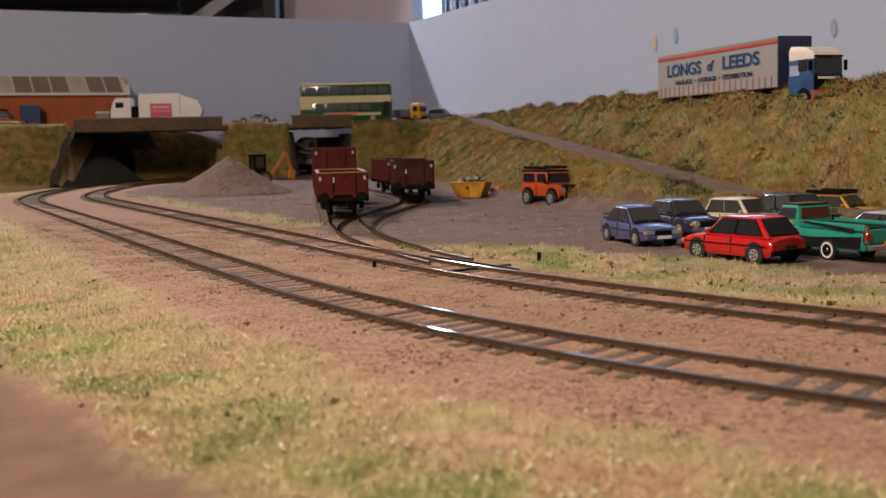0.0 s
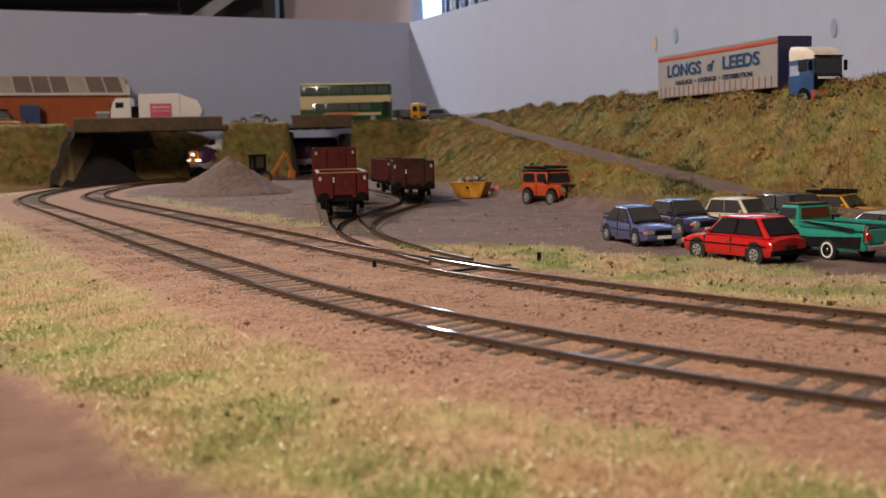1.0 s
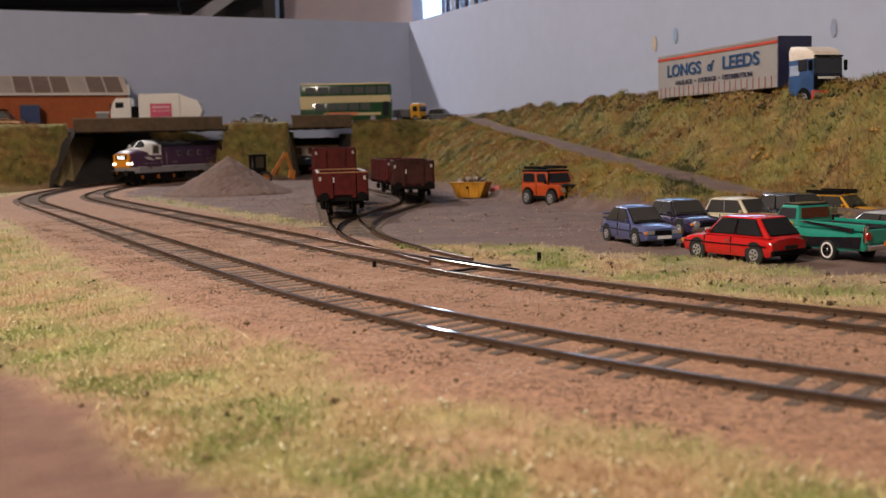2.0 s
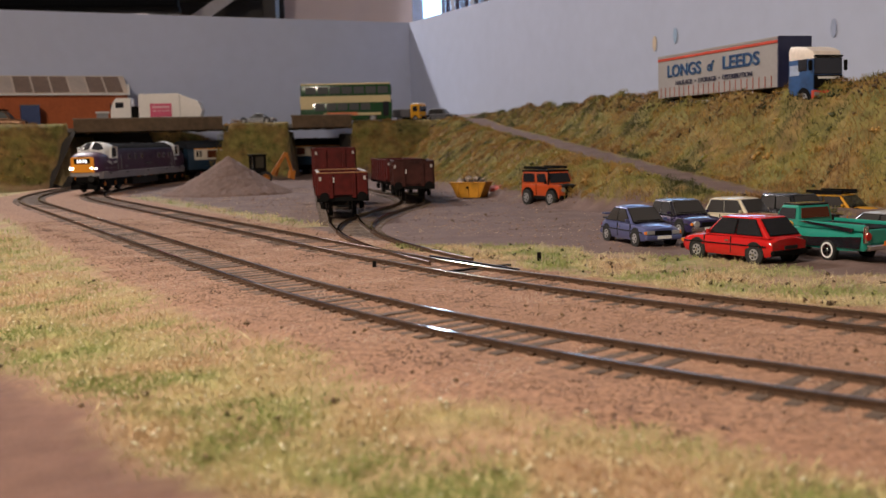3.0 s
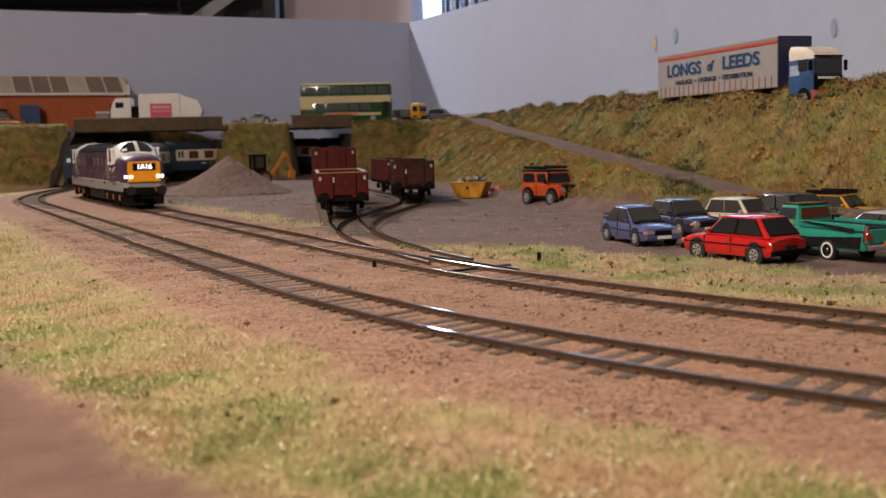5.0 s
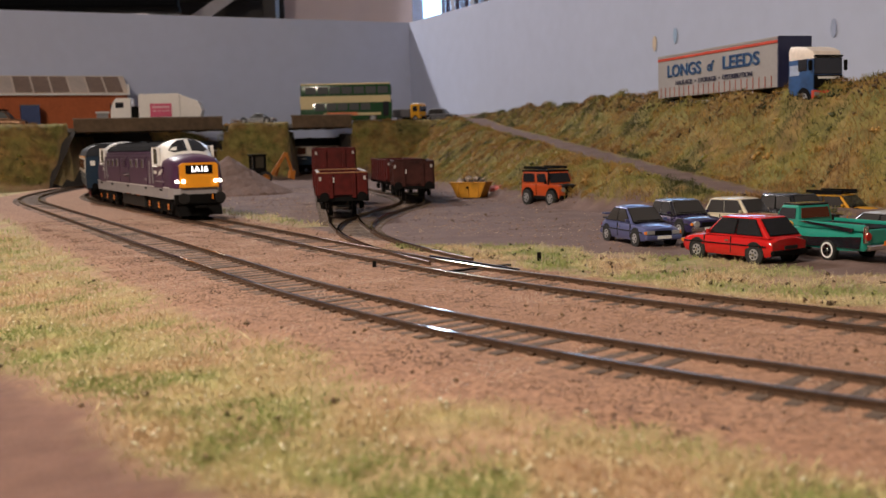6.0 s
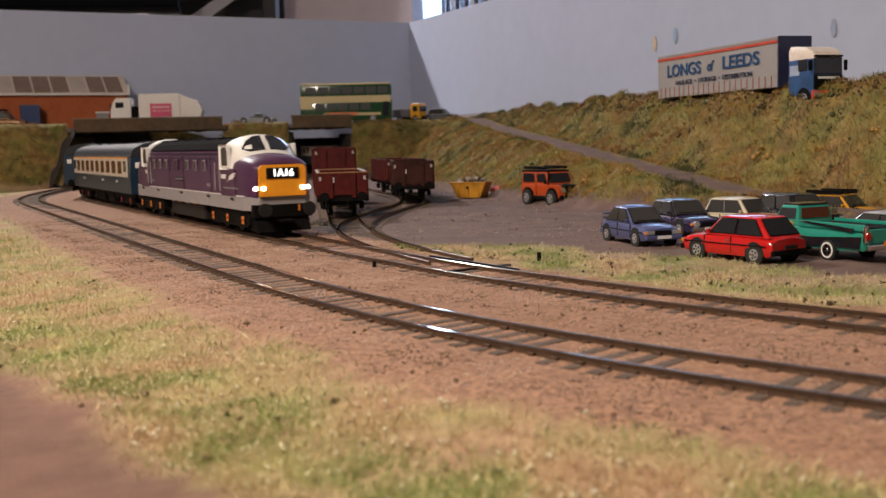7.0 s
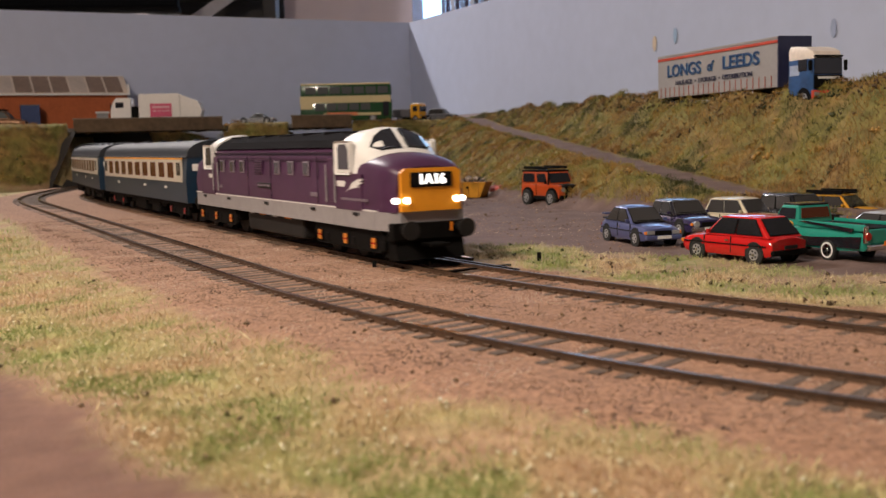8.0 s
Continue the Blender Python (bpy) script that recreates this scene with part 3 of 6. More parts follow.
WINFRAME = mat("pale_mauve_trim", (0.20, 0.155, 0.19), 0.5)
BODYSEAM = mat("dark_purple_seam", (0.028, 0.009, 0.028), 0.7)
LOCOPANE = glass_mat("grey_loco_pane", (0.06, 0.055, 0.065), 0.12)


def hull(hw, z0, ze, zt, lean=0.0, n=7, x=0.0):
    """Ring of a vehicle body: upright sides, then an arched roof."""
    pts = [(x, -hw, z0), (x, -hw - 0.3, (z0 + ze) / 2), (x, -hw + lean, ze)]
    for i in range(1, 2 * n):
        a = math.pi * i / (2 * n)
        pts.append((x, -(hw - lean) * math.cos(a), ze + (zt - ze) * math.sin(a) ** 0.9))
    pts += [(x, hw - lean, ze), (x, hw + 0.3, (z0 + ze) / 2), (x, hw, z0)]
    return pts


def bogie(parent, x, axles, wheel_r, frame_w, boxes=None, red=False):
    bo = part("bogie", box(B(), 0, 0, wheel_r + 1.5, axles[-1] - axles[0] + 16, frame_w, 5, 0.8), BLACK, parent)
    bo.matrix_basis = pose(x * MM, 0, 0)
    for a in axles:
        bm = B()
        for sy in (-1, 1):
            cyl(bm, a, sy * 7.6, wheel_r, wheel_r, 2.4, "y", 20)
            cyl(bm, a, sy * 6.6, wheel_r - 0.6, wheel_r + 0.9, 0.6, "y", 20)
        cyl(bm, a, 0, wheel_r, 1.2, 15, "y", 8)
        part("wheelset", bm, DARKGREY, bo)
        for sy in (-1, 1):
            ab = part("axle_box", box(B(), a, sy * (frame_w / 2 + 0.6), wheel_r + 0.2, 4.4, 1.8, 4.8, 0.4), BLACK, bo)
            if boxes:
                part("axle_cap", box(B(), a, sy * (frame_w / 2 + 1.6), wheel_r + 1.3, 3.2, 0.5, 1.7, 0.2), boxes, ab, "orange axle cap")
                part("axle_cap", box(B(), a, sy * (frame_w / 2 + 1.6), wheel_r - 0.9, 3.2, 0.5, 1.7, 0.2), boxes, ab)
                part("cap_band", box(B(), a, sy * (frame_w / 2 + 1.7), wheel_r + 0.2, 3.2, 0.5, 0.5), REDLAMP, ab)
            part("spring", box(B(), a + 6, sy * (frame_w / 2 + 0.3), wheel_r - 0.5, 4.5, 1.6, 3.6, 0.5), BLACK, bo)
    for sy in (-1, 1):
        part("side_frame", prism(B(), [(axles[0] - 8, 9), (axles[0] - 5, 4), (axles[-1] + 5, 4), (axles[-1] + 8, 9), (axles[-1] + 6, 12), (axles[0] - 6, 12)], sy * frame_w / 2 - 0.7, sy * frame_w / 2 + 0.7), BLACK, bo)
    return bo


def locomotive():
    lo = thing("diesel_locomotive", 0, 0, 0, 0, "purple and grey model diesel locomotive with white cab surrounds, lamps lit", "locomotive")
    HW = 17.4
    part("body", loft(B(), [hull(HW, 19, 39, 48.5, 1.2, 7, x) for x in (-92, -60, 0, 60, 92)]), PURPLE, lo, "purple body side", True)
    part("roof", loft(B(), [[(x, y, z) for y, z in ((-15.9, 43.2), (-12.5, 46.4), (-7, 48.9), (0, 49.9), (7, 48.9), (12.5, 46.4), (15.9, 43.2), (9, 44.0), (0, 46.0), (-9, 44.0))] for x in (-90, 90)]), LOCOROOF, lo, "black roof panel")
    for x in (-52, -26, 26, 52):
        part("roof_fan", cyl(B(), x, 0, 49.2, 8, 1.2, "z", 24), LOCOROOF, lo)
    for x in (-78, 0, 78):
        part("roof_hatch", box(B(), x, 0, 48.9, 16, 15, 1.2, 0.3), LOCOROOF, lo)
    part("skirt", loft(B(), [[(x, -w, 12.6), (x, -w, 19.4), (x, w, 19.4), (x, w, 12.6)] for x, w in ((-132, 12), (-129, 15.5), (-122, 17.6), (122, 17.6), (129, 15.5), (132, 12))]), LOCOGREY, lo, "light grey skirt along the body")
    part("waist_line", box(B(), 0, 0, 19.7, 246, 35.5, 0.5), WHITE, lo)
    for sy in (-1, 1):
        for i, x in enumerate((-70, -52.5, -36, 16, 34, 53)):
            w = part("body_window", box(B(), x, sy * 17.6, 34.5, 6.6, 0.7, 6.2, 0.3), WINFRAME, lo, "greyish window frame")
            part("pane", box(B(), x, sy * 17.8, 34.5, 5.4, 0.6, 5.0, 0.2), LOCOPANE, w)
        for x, m in ((88.5, LOCOGREY), (-88.5, LOCOGREY)):
            d = part("cab_door", box(B(), x * 0.92, sy * 17.6, 30.5, 7, 0.6, 17.5, 0.3), PURPLE, lo, "recessed purple cab door")
            part("handrail", cyl(B(), x * 0.92 + 4.6, sy * 18.3, 29, 0.35, 15, "z", 6), LOCOGREY, d)
            part("handrail", cyl(B(), x * 0.92 - 4.6, sy * 18.3, 29, 0.35, 15, "z", 6), LOCOGREY, d)
        for x0, n in ((58.5, 5), (-75, 3)):
            for k in range(n):
                part("number_bar", box(B(), x0 + k * 1.7, sy * 17.75, 24, 1.1, 0.4, 1.7), WINFRAME, lo, "small pale number bar")
        part("name_plate", box(B(), -2, sy * 17.85, 26.2, 19, 0.5, 2.4, 0.2), DARKGREY, lo, "narrow dark name plate")
        for k in range(9):
            part("plate_bar", box(B(), -10 + k * 2.0, sy * 18.1, 26.2, 1.2, 0.3, 1.1), WINFRAME, lo)
        for k in range(12):
            part("lettering", box(B(), 92.5 + k * 2.1, sy * 17.9, 23.4, 1.4, 0.6, 0.9), WINFRAME, lo, "pale bars of lettering")
        # seams, grilles and the cantrail
        part("cantrail", box(B(), 0, sy * 16.7, 41.2, 178, 0.6, 0.5), BODYSEAM, lo)
        for x in (-85, -27, 7, 66):
            part("panel_seam", box(B(), x, sy * 17.62, 30, 0.4, 0.4, 19), BODYSEAM, lo)
        part("panel_seam", box(B(), 0, sy * 17.45, 38.6, 170, 0.4, 0.35), BODYSEAM, lo)
        grille = part("side_grille", box(B(), -10, sy * 17.6, 34.5, 11, 0.5, 6.4, 0.2), PURPLE, lo, "purple louvred grille")
        for k in range(5):
            part("louvre", box(B(), -10, sy * 17.95, 32.2 + k * 1.15, 10, 0.4, 0.45), BODYSEAM, grille)
        for x in (-105, -60, 0, 60, 105):
            part("skirt_step", box(B(), x, sy * 17.8, 18, 5, 0.5, 1.2), DARKGREY, lo)
        emblem = [(96, 26.2), (99.5, 27.4), (102, 29.6), (108, 31.2), (113, 31.4), (109, 30), (112.5, 30), (107.5, 28.6), (109, 28.2), (102, 27.6)]
        part("emblem", prism(B(), emblem, sy * 17.3, sy * 17.9), WHITE, lo, "white swift emblem")
    for e in (1, -1):
        def ring(x, hw, ze, zt):
            return [(e * px, py, pz) for px, py, pz in hull(hw, 19.2, ze, zt, 0.8, 7, x)]
        # nose
        part("nose", loft(B(), [ring(90, 17.3, 35, 41.5), ring(112, 17.2, 35, 41.2), ring(121, 16.9, 34.5, 40.4), ring(126, 16.2, 34, 39.4), ring(129.5, 15.0, 33.4, 37.8), ring(131.6, 13.2, 32.6, 36.0)]), PURPLE, lo, "rounded purple nose", True)
        # white cab with raked windscreen
        cab = part("cab", loft(B(), [ring(87, 17.6, 40.5, 50.2), ring(95, 17.6, 40.5, 50.8), ring(101, 17.3, 40, 50.6), ring(108, 16.6, 37.5, 46.4), ring(114, 15.6, 35, 41.0)]), WHITE, lo, "white cab surround", True)
        for sy in (-1, 1):
            pts = [(e * 103.2, sy * 1.5, 49.8), (e * 103.4, sy * 5.6, 49.2), (e * 104.6, sy * 9.4, 47.0), (e * 107.6, sy * 12.6, 42.8), (e * 111.6, sy * 9.6, 42.0), (e * 112.4, sy * 1.5, 43.0)]
            if e * sy > 0:
                pts = pts[::-1]
            part("windscreen", quad(B(), pts, 0.7), GLASS, cab, "dark raked windscreen")
            part("side_window", prism(B(), [(e * 89.5, 34.8), (e * 99.5, 34.8), (e * 99.5, 41.8), (e * 97.5, 44.4), (e * 91, 44.4), (e * 89.5, 43)], sy * 16.6, sy * 18.15), LOCOPANE, cab, "dark cab side window")
            part("cab_base", box(B(), e * 98, sy * 17.5, 26.2, 26, 0.7, 14, 0.2), PURPLE, lo)
            part("cab_band", box(B(), e * 94.6, sy * 17.7, 39.2, 15.5, 0.5, 13.0, 1.2), WHITE, cab)
        # yellow nose panel
        panel = [(e * 132.5, y, z) for y, z in ((-12.2, 19.6), (12.2, 19.6), (12.2, 33.8), (10.5, 35.2), (-10.5, 35.2), (-12.2, 33.8))]
        part("warning_panel", quad(B(), panel if e > 0 else panel[::-1], 1.0), YELLOW, lo, "yellow warning panel")
        hb = part("headcode_box", box(B(), e * 133.6, 0, 31.0, 0.8, 17, 5.4, 0.3), BLACK, lo, "black headcode box")
        turn = Matrix.Rotation(radians(90 * e), 4, "Z") @ Matrix.Rotation(radians(90), 4, "X")
        words("headcode", "1A16", 5.2, CODEGLOW, hb, Matrix.Translation((e * 134.3 * MM, 0, 31.0 * MM)) @ turn, "glowing white headcode", 0, 0.2)
        for sy in (-1, 1):
            lamp = LITGLASS if e > 0 else REDLAMP
            part("marker_lamp", cyl(B(), e * 133.4, sy * 10.2, 23.6, 1.15, 1.8, "x", 14), lamp, lo, "lit white marker lamp" if e > 0 else "red tail lamp")
            part("marker_lamp", cyl(B(), e * 131.6, sy * 13.6, 23.6, 1.05, 2.4, "x", 14), lamp, lo)
            bu = part("buffer", cyl(B(), e * 134.5, sy * 11.4, 13.2, 1.8, 9, "x", 14), BLACK, lo, "black buffer")
            part("buffer_head", cyl(B(), e * 139, sy * 11.4, 13.2, 3.4, 1.0, "x", 20), DARKGREY, bu)
            part("brake_hose", cyl(B(), e * 133.2, sy * 8.2, 13.5, 0.4, 3.4, "z", 8), AMBER, lo)
        part("buffer_beam", box(B(), e * 130, 0, 12.2, 5, 31, 6.6, 0.6), BLACK, lo, "black buffer beam")
        part("snow_plough", prism(B(), [(e * 122, 2.5), (e * 133, 2.0), (e * 131, 9), (e * 122, 9)], -14, 14), BLACK, lo)
        part("coupling", box(B(), e * 136, 0, 7.5, 8, 8, 1.2, 0.3), BLACK, lo)
        bogie(lo, e * 90.3, (-27, 0, 27), 7.3, 29.5, AXLEBOX)
    part("fuel_tank", box(B(), 0, 0, 8.4, 78, 29, 10, 1.2), DARKGREY, lo, "dark fuel tank between the bogies")
    for sy in (-1, 1):
        for i, x in enumerate((-30, -14, 4, 22)):
            part("tank_fitting", box(B(), x, sy * 15.2, 12.4, 4 + 2 * (i % 2), 1.2, 1.6, 0.2), (SILVER, AMBER, WHITE, AMBER)[i], lo)
    part("under_frame", box(B(), 0, 0, 14.2, 250, 28, 3), BLACK, lo)
    return lo


def coach(first):
    co = thing("passenger_coach", 0, 0, 0, 0, "blue and cream model passenger coach" + (" with an orange line" if first else ""), "coach", "coaches of the train")
    HW, L = 18.2, 131
    part("body", loft(B(), [hull(HW, 12, 37.8, 40, 0.8, 7, x) for x in (-L, L)]), COACHBLUE, co, "dark blue body", True)
    part("roof", loft(B(), [hull(HW - 0.4, 38.2, 40.0, 49.0, 0.6, 7, x) for x in (-L, -L + 3, L - 3, L)]), COACHROOF, co, "dark grey arched roof", True)
    for x in (-90, -45, 0, 45, 90):
        part("roof_vent", box(B(), x, 0, 49.2, 5, 3, 1.4, 0.4), COACHROOF, co)
    for sy in (-1, 1):
        band = part("cream_band", box(B(), 0, sy * (HW + 0.35), 31.0, 2 * L - 18, 0.9, 13.6), CREAM, co, "cream window band")
        if first:
            part("orange_line", box(B(), 0, sy * (HW + 0.3), 38.2, 2 * L - 18, 1.1, 1.0), ORANGELINE, co)
        for i in range(9):
            x = -96 + i * 24
            part("window", box(B(), x, sy * (HW + 0.75), 31.2, 14.4, 0.7, 9.6, 0.4), WARMPANE, band, "brown tinted window")
        for x in (-L + 13, L - 13, -L + 18, L - 18):
            part("door_window", box(B(), x, sy * (HW + 0.75), 32, 3, 0.7, 8, 0.2), GLASS, band)
        for x in (-70, 20, 80):
            part("lettering", box(B(), x, sy * (HW + 0.5), 20.5, 6, 0.4, 1.4), WHITE, co)
        part("trussing", box(B(), 0, sy * 12, 7.5, 110, 1.5, 2), BLACK, co)
    part("under_frame", box(B(), 0, 0, 10.8, 2 * L - 4, 30, 3), BLACK, co)
    part("battery_box", box(B(), -18, 0, 6.6, 34, 28, 8, 0.6), BLACK, co)
    part("battery_box", box(B(), 28, 0, 6.6, 22, 28, 8, 0.6), BLACK, co)
    for e in (1, -1):
        part("gangway", box(B(), e * (L + 1.8), 0, 26, 4, 14, 28, 0.8), BLACK, co, "black gangway")
        part("end_window", box(B(), e * (L + 0.4), -12.5, 33, 0.8, 4, 4), WHITE, co)
        for sy in (-1, 1):
            part("buffer", cyl(B(), e * (L + 2.5), sy * 11.4, 13.5, 2.6, 4, "x", 14), BLACK, co)
        bogie(co, e * 93, (-17, 17), 6.2, 27, mat("bogie_red", (0.20, 0.03, 0.03), 0.6) if first else None)
    return co


loco = locomotive()
coach_a = coach(True)
coach_b = coach(False)
coaches = [coach_a, coach_b] + [copy_thing(coach_b, Matrix()) for _ in range(3)]


# ---------------------------------------------------------------- road vehicles
def paint(name, colour, rough=0.22, metal=0.0):
    return mat(name, colour, rough, metal, 0.06, 250, coat=0.5)


def round_ring(x, hw, z0, z1, r=2.0):
    """Cross-section of a car body with rounded shoulders."""
    zc = z0 + (z1 - z0) * 0.55
    return [(x, -hw * 0.94, z0), (x, -hw, z0 + r * 0.6), (x, -hw * 1.015, zc), (x, -hw * 0.985, z1 - r), (x, -hw * 0.90, z1 - r * 0.35), (x, -hw * 0.6, z1),
            (x, 0, z1 + 0.35), (x, hw * 0.6, z1), (x, hw * 0.90, z1 - r * 0.35), (x, hw * 0.985, z1 - r), (x, hw * 1.015, zc), (x, hw, z0 + r * 0.6), (x, hw * 0.94, z0)]


def wheel(parent, x, y, r, w, rim=None, wall=None):
    wh = part("wheel", cyl(B(), 0, 0, 0, r, w, "y", 22), RUBBER, parent, "black tyre")
    wh.matrix_basis = pose(x * MM, y * MM, r * MM)
    s = 1 if y > 0 else -1
    if wall:
        part("white_wall", cyl(B(), 0, s * w * 0.47, 0, r * 0.80, w * 0.12, "y", 22), WHITE, wh, "white tyre wall")
        part("tyre_inner", cyl(B(), 0, s * w * 0.50, 0, r * 0.62, w * 0.12, "y", 20), DARKGREY, wh)
    part("rim", cyl(B(), 0, s * w * 0.5, 0, r * 0.58, w * 0.16, "y", 18), rim or SILVER, wh, "bright wheel rim")
    for k in range(5):
        a = k * 2 * math.pi / 5
        part("spoke_gap", cyl(B(), r * 0.36 * math.cos(a), s * w * 0.56, r * 0.36 * math.sin(a), r * 0.12, w * 0.1, "y", 6), BLACK, wh)
    part("hub_cap", cyl(B(), 0, s * w * 0.6, 0, r * 0.16, w * 0.16, "y", 10), rim or CHROME, wh)
    return wh


def frustum(bm, base, top, r=0.8):
    """base, top: (x_rear, x_front, half width, z)."""
    v = [bm.verts.new(p) for p in ((base[0], -base[2], base[3]), (base[1], -base[2], base[3]), (base[1], base[2], base[3]), (base[0], base[2], base[3]),
                                   (top[0], -top[2], top[3]), (top[1], -top[2], top[3]), (top[1], top[2], top[3]), (top[0], top[2], top[3]))]
    for f in ((3, 2, 1, 0), (4, 5, 6, 7), (0, 1, 5, 4), (1, 2, 6, 5), (2, 3, 7, 6), (3, 0, 4, 7)):
        bm.faces.new([v[i] for i in f])
    bmesh.ops.bevel(bm, geom=[e for e in bm.edges if max(w.co.z for w in e.verts) > base[3] + 0.01], offset=r, segments=3, profile=0.6, affect="EDGES")
    return bm


def face_pane(base, top, side, u0, u1, v0, v1, material, parent, name="window", lift=0.35):
    """A pane on one face of a frustum: u along it, v up."""
    def pt(u, v):
        lo, hi = base, top
        if side in ("l", "r"):
            s = 1 if side == "l" else -1
            xa, xb = lo[0] + (lo[1] - lo[0]) * u, hi[0] + (hi[1] - hi[0]) * u
            return Vector((xa + (xb - xa) * v, s * (lo[2] + (hi[2] - lo[2]) * v), lo[3] + (hi[3] - lo[3]) * v))
        i = 1 if side == "f" else 0
        ya, yb = lo[2] * (2 * u - 1), hi[2] * (2 * u - 1)
        return Vector((lo[i] + (hi[i] - lo[i]) * v, ya + (yb - ya) * v, lo[3] + (hi[3] - lo[3]) * v))
    p = [pt(u0, v0), pt(u1, v0), pt(u1, v1), pt(u0, v1)]
    c = Vector(((base[0] + base[1]) / 2, 0, (base[3] + top[3]) / 2))
    n = (p[1] - p[0]).cross(p[3] - p[0])
    if n.dot(p[0] - c) < 0:
        p = p[::-1]
    return part(name, quad(B(), p, lift), material, parent)


def car(label, x, y, rz, colour, L=52, W=21, H=17.5, hood=0.27, boot=0.12, belt=0.6, roof_in=(0.3, 0.26), wheels=(0.17, 0.80), wr=4.0, rim=None, lamps="square", group="parked cars", z=-2.7, roof_colour=None,
        rack=False, spoiler=False, stripe=None, glass=None, tailgate=True, category="car", bumper=None, name="car", wall=False, high=False, trim=None):
    c = thing(name, x, y, z, rz, label, category, group)
    body = colour
    zb, zt = 2.5 + (2 if high else 0), H * belt
    x0, x1 = -L / 2, L / 2
    hw = W / 2
    nose = zt * (0.97 if high else 0.86)
    secs = [(x0, hw * 0.88, zb + 1.6, zt * 0.9), (x0 + 1.2, hw * 0.95, zb + 0.5, zt * 0.97), (x0 + L * 0.12, hw, zb, zt), (x0 + L * 0.5, hw, zb, zt), (x1 - L * hood, hw, zb, zt * 0.99),
            (x1 - L * hood * 0.4, hw * 0.985, zb, (zt + nose) / 2), (x1 - 2, hw * 0.95, zb + 0.4, nose), (x1 - 0.4, hw * 0.88, zb + 1.2, nose * 0.93)]
    part("body", loft(B(), [round_ring(*s) for s in secs]), body, c, "", True)
    base = (x0 + L * boot, x1 - L * hood, hw * 0.93, zt - 0.5)
    top = (x0 + L * boot + (H - zt) * roof_in[0] * 1.9, x1 - L * hood - (H - zt) * roof_in[1] * 3.4, hw * 0.76, H)
    part("cabin", frustum(B(), base, top, 1.3), roof_colour or body, c, "", True)
    crown = [[(xm + (xa - xm) * k, ya * k, H - 0.35 + up) for xa, ya in ((top[0] + 0.9, -top[2] + 0.9), (top[1] - 0.9, -top[2] + 0.9), (top[1] - 0.9, top[2] - 0.9), (top[0] + 0.9, top[2] - 0.9))]
             for xm in ((top[0] + top[1]) / 2,) for k, up in ((1.0, 0.2), (0.86, 0.62), (0.55, 0.95), (0.2, 1.05))]
    part("roof_panel", loft(B(), crown), roof_colour or body, c, "", True)
    g = glass or CARGLASS
    seal = trim or BLACK
    for side, u0, u1, v0, v1, called in (("f", 0.06, 0.94, 0.1, 0.9, "windscreen"), ("b", 0.08, 0.92, 0.13, 0.88, "rear_window"), ("l", 0.09, 0.475, 0.12, 0.88, "side_window"), ("l", 0.52, 0.92, 0.12, 0.88, "side_window"),
                                         ("r", 0.09, 0.475, 0.12, 0.88, "side_window"), ("r", 0.52, 0.92, 0.12, 0.88, "side_window")):
        face_pane(base, top, side, u0 - 0.018, u1 + 0.018, v0 - 0.035, v1 + 0.035, seal, c, "window_seal", 0.2)
        face_pane(base, top, side, u0, u1, v0, v1, g, c, called)
    part("bonnet_gap", box(B(), x1 - L * hood + 0.5, 0, zt + 0.05, 0.3, W * 0.8, 0.5), BLACK, c)
    for s in (-1, 1):
        part("wiper", box(B(), base[1] - 0.9, s * W * 0.16, zt + 1.0, 0.3, W * 0.3, 0.3), BLACK, c)
    arch = mat("wheel_arch_black", (0.01, 0.01, 0.01), 0.9)
    for fx in wheels:
        for s in (-1, 1):
            part("wheel_arch", cyl(B(), x0 + L * fx, s * (hw - 0.45), wr + 0.1, wr + 0.5, 1.1, "y", 20), arch, c)
            wheel(c, x0 + L * fx, s * (hw - 1.25), wr * 0.93, 2.8, rim, wall)
    bm_ = bumper or DARKGREY
    part("front_bumper", box(B(), x1 + 0.1, 0, zb + 1.7, 1.6, W * 0.94, 2.0, 0.5), bm_, c, "front bumper")
    part("rear_bumper", box(B(), x0 - 0.1, 0, zb + 1.8, 1.6, W * 0.94, 2.0, 0.5), bm_, c, "rear bumper")
    part("grille", box(B(), x1 - 0.2, 0, nose * 0.74, 0.9, W * 0.42, nose * 0.24, 0.2), BLACK, c, "black grille")
    for s in (-1, 1):
        if lamps == "round":
            part("headlamp", cyl(B(), x1 - 0.1, s * W * 0.35, nose * 0.76, 1.5, 1.2, "x", 14), HEADLAMP, c, "round headlamp")
        else:
            part("headlamp", box(B(), x1 - 0.35, s * W * 0.33, nose * 0.76, 0.9, W * 0.2, nose * 0.2, 0.2), HEADLAMP, c, "rectangular headlamp")
        part("indicator", box(B(), x1 - 0.6, s * W * 0.455, nose * 0.76, 1.0, 0.9, 1.2, 0.1), AMBER, c)
        part("tail_lamp", box(B(), x0 + 0.4, s * W * 0.37, zt * 0.72, 0.9, W * 0.16, zt * 0.2, 0.2), REDLAMP, c, "red tail lamp")
        part("mirror", box(B(), base[1] - 3.4, s * (hw * 0.93 + 0.9), zt + 1.0, 1.0, 1.6, 1.3, 0.25), body, c)
        part("door_gap", box(B(), x0 + L * 0.42, s * hw * 1.0, (zb + zt) / 2 + 0.4, 0.25, 0.5, (zt - zb) * 0.78), arch, c)
        part("door_gap", box(B(), x1 - L * hood - 1.0, s * hw * 1.0, (zb + zt) / 2 + 0.4, 0.25, 0.5, (zt - zb) * 0.78), arch, c)
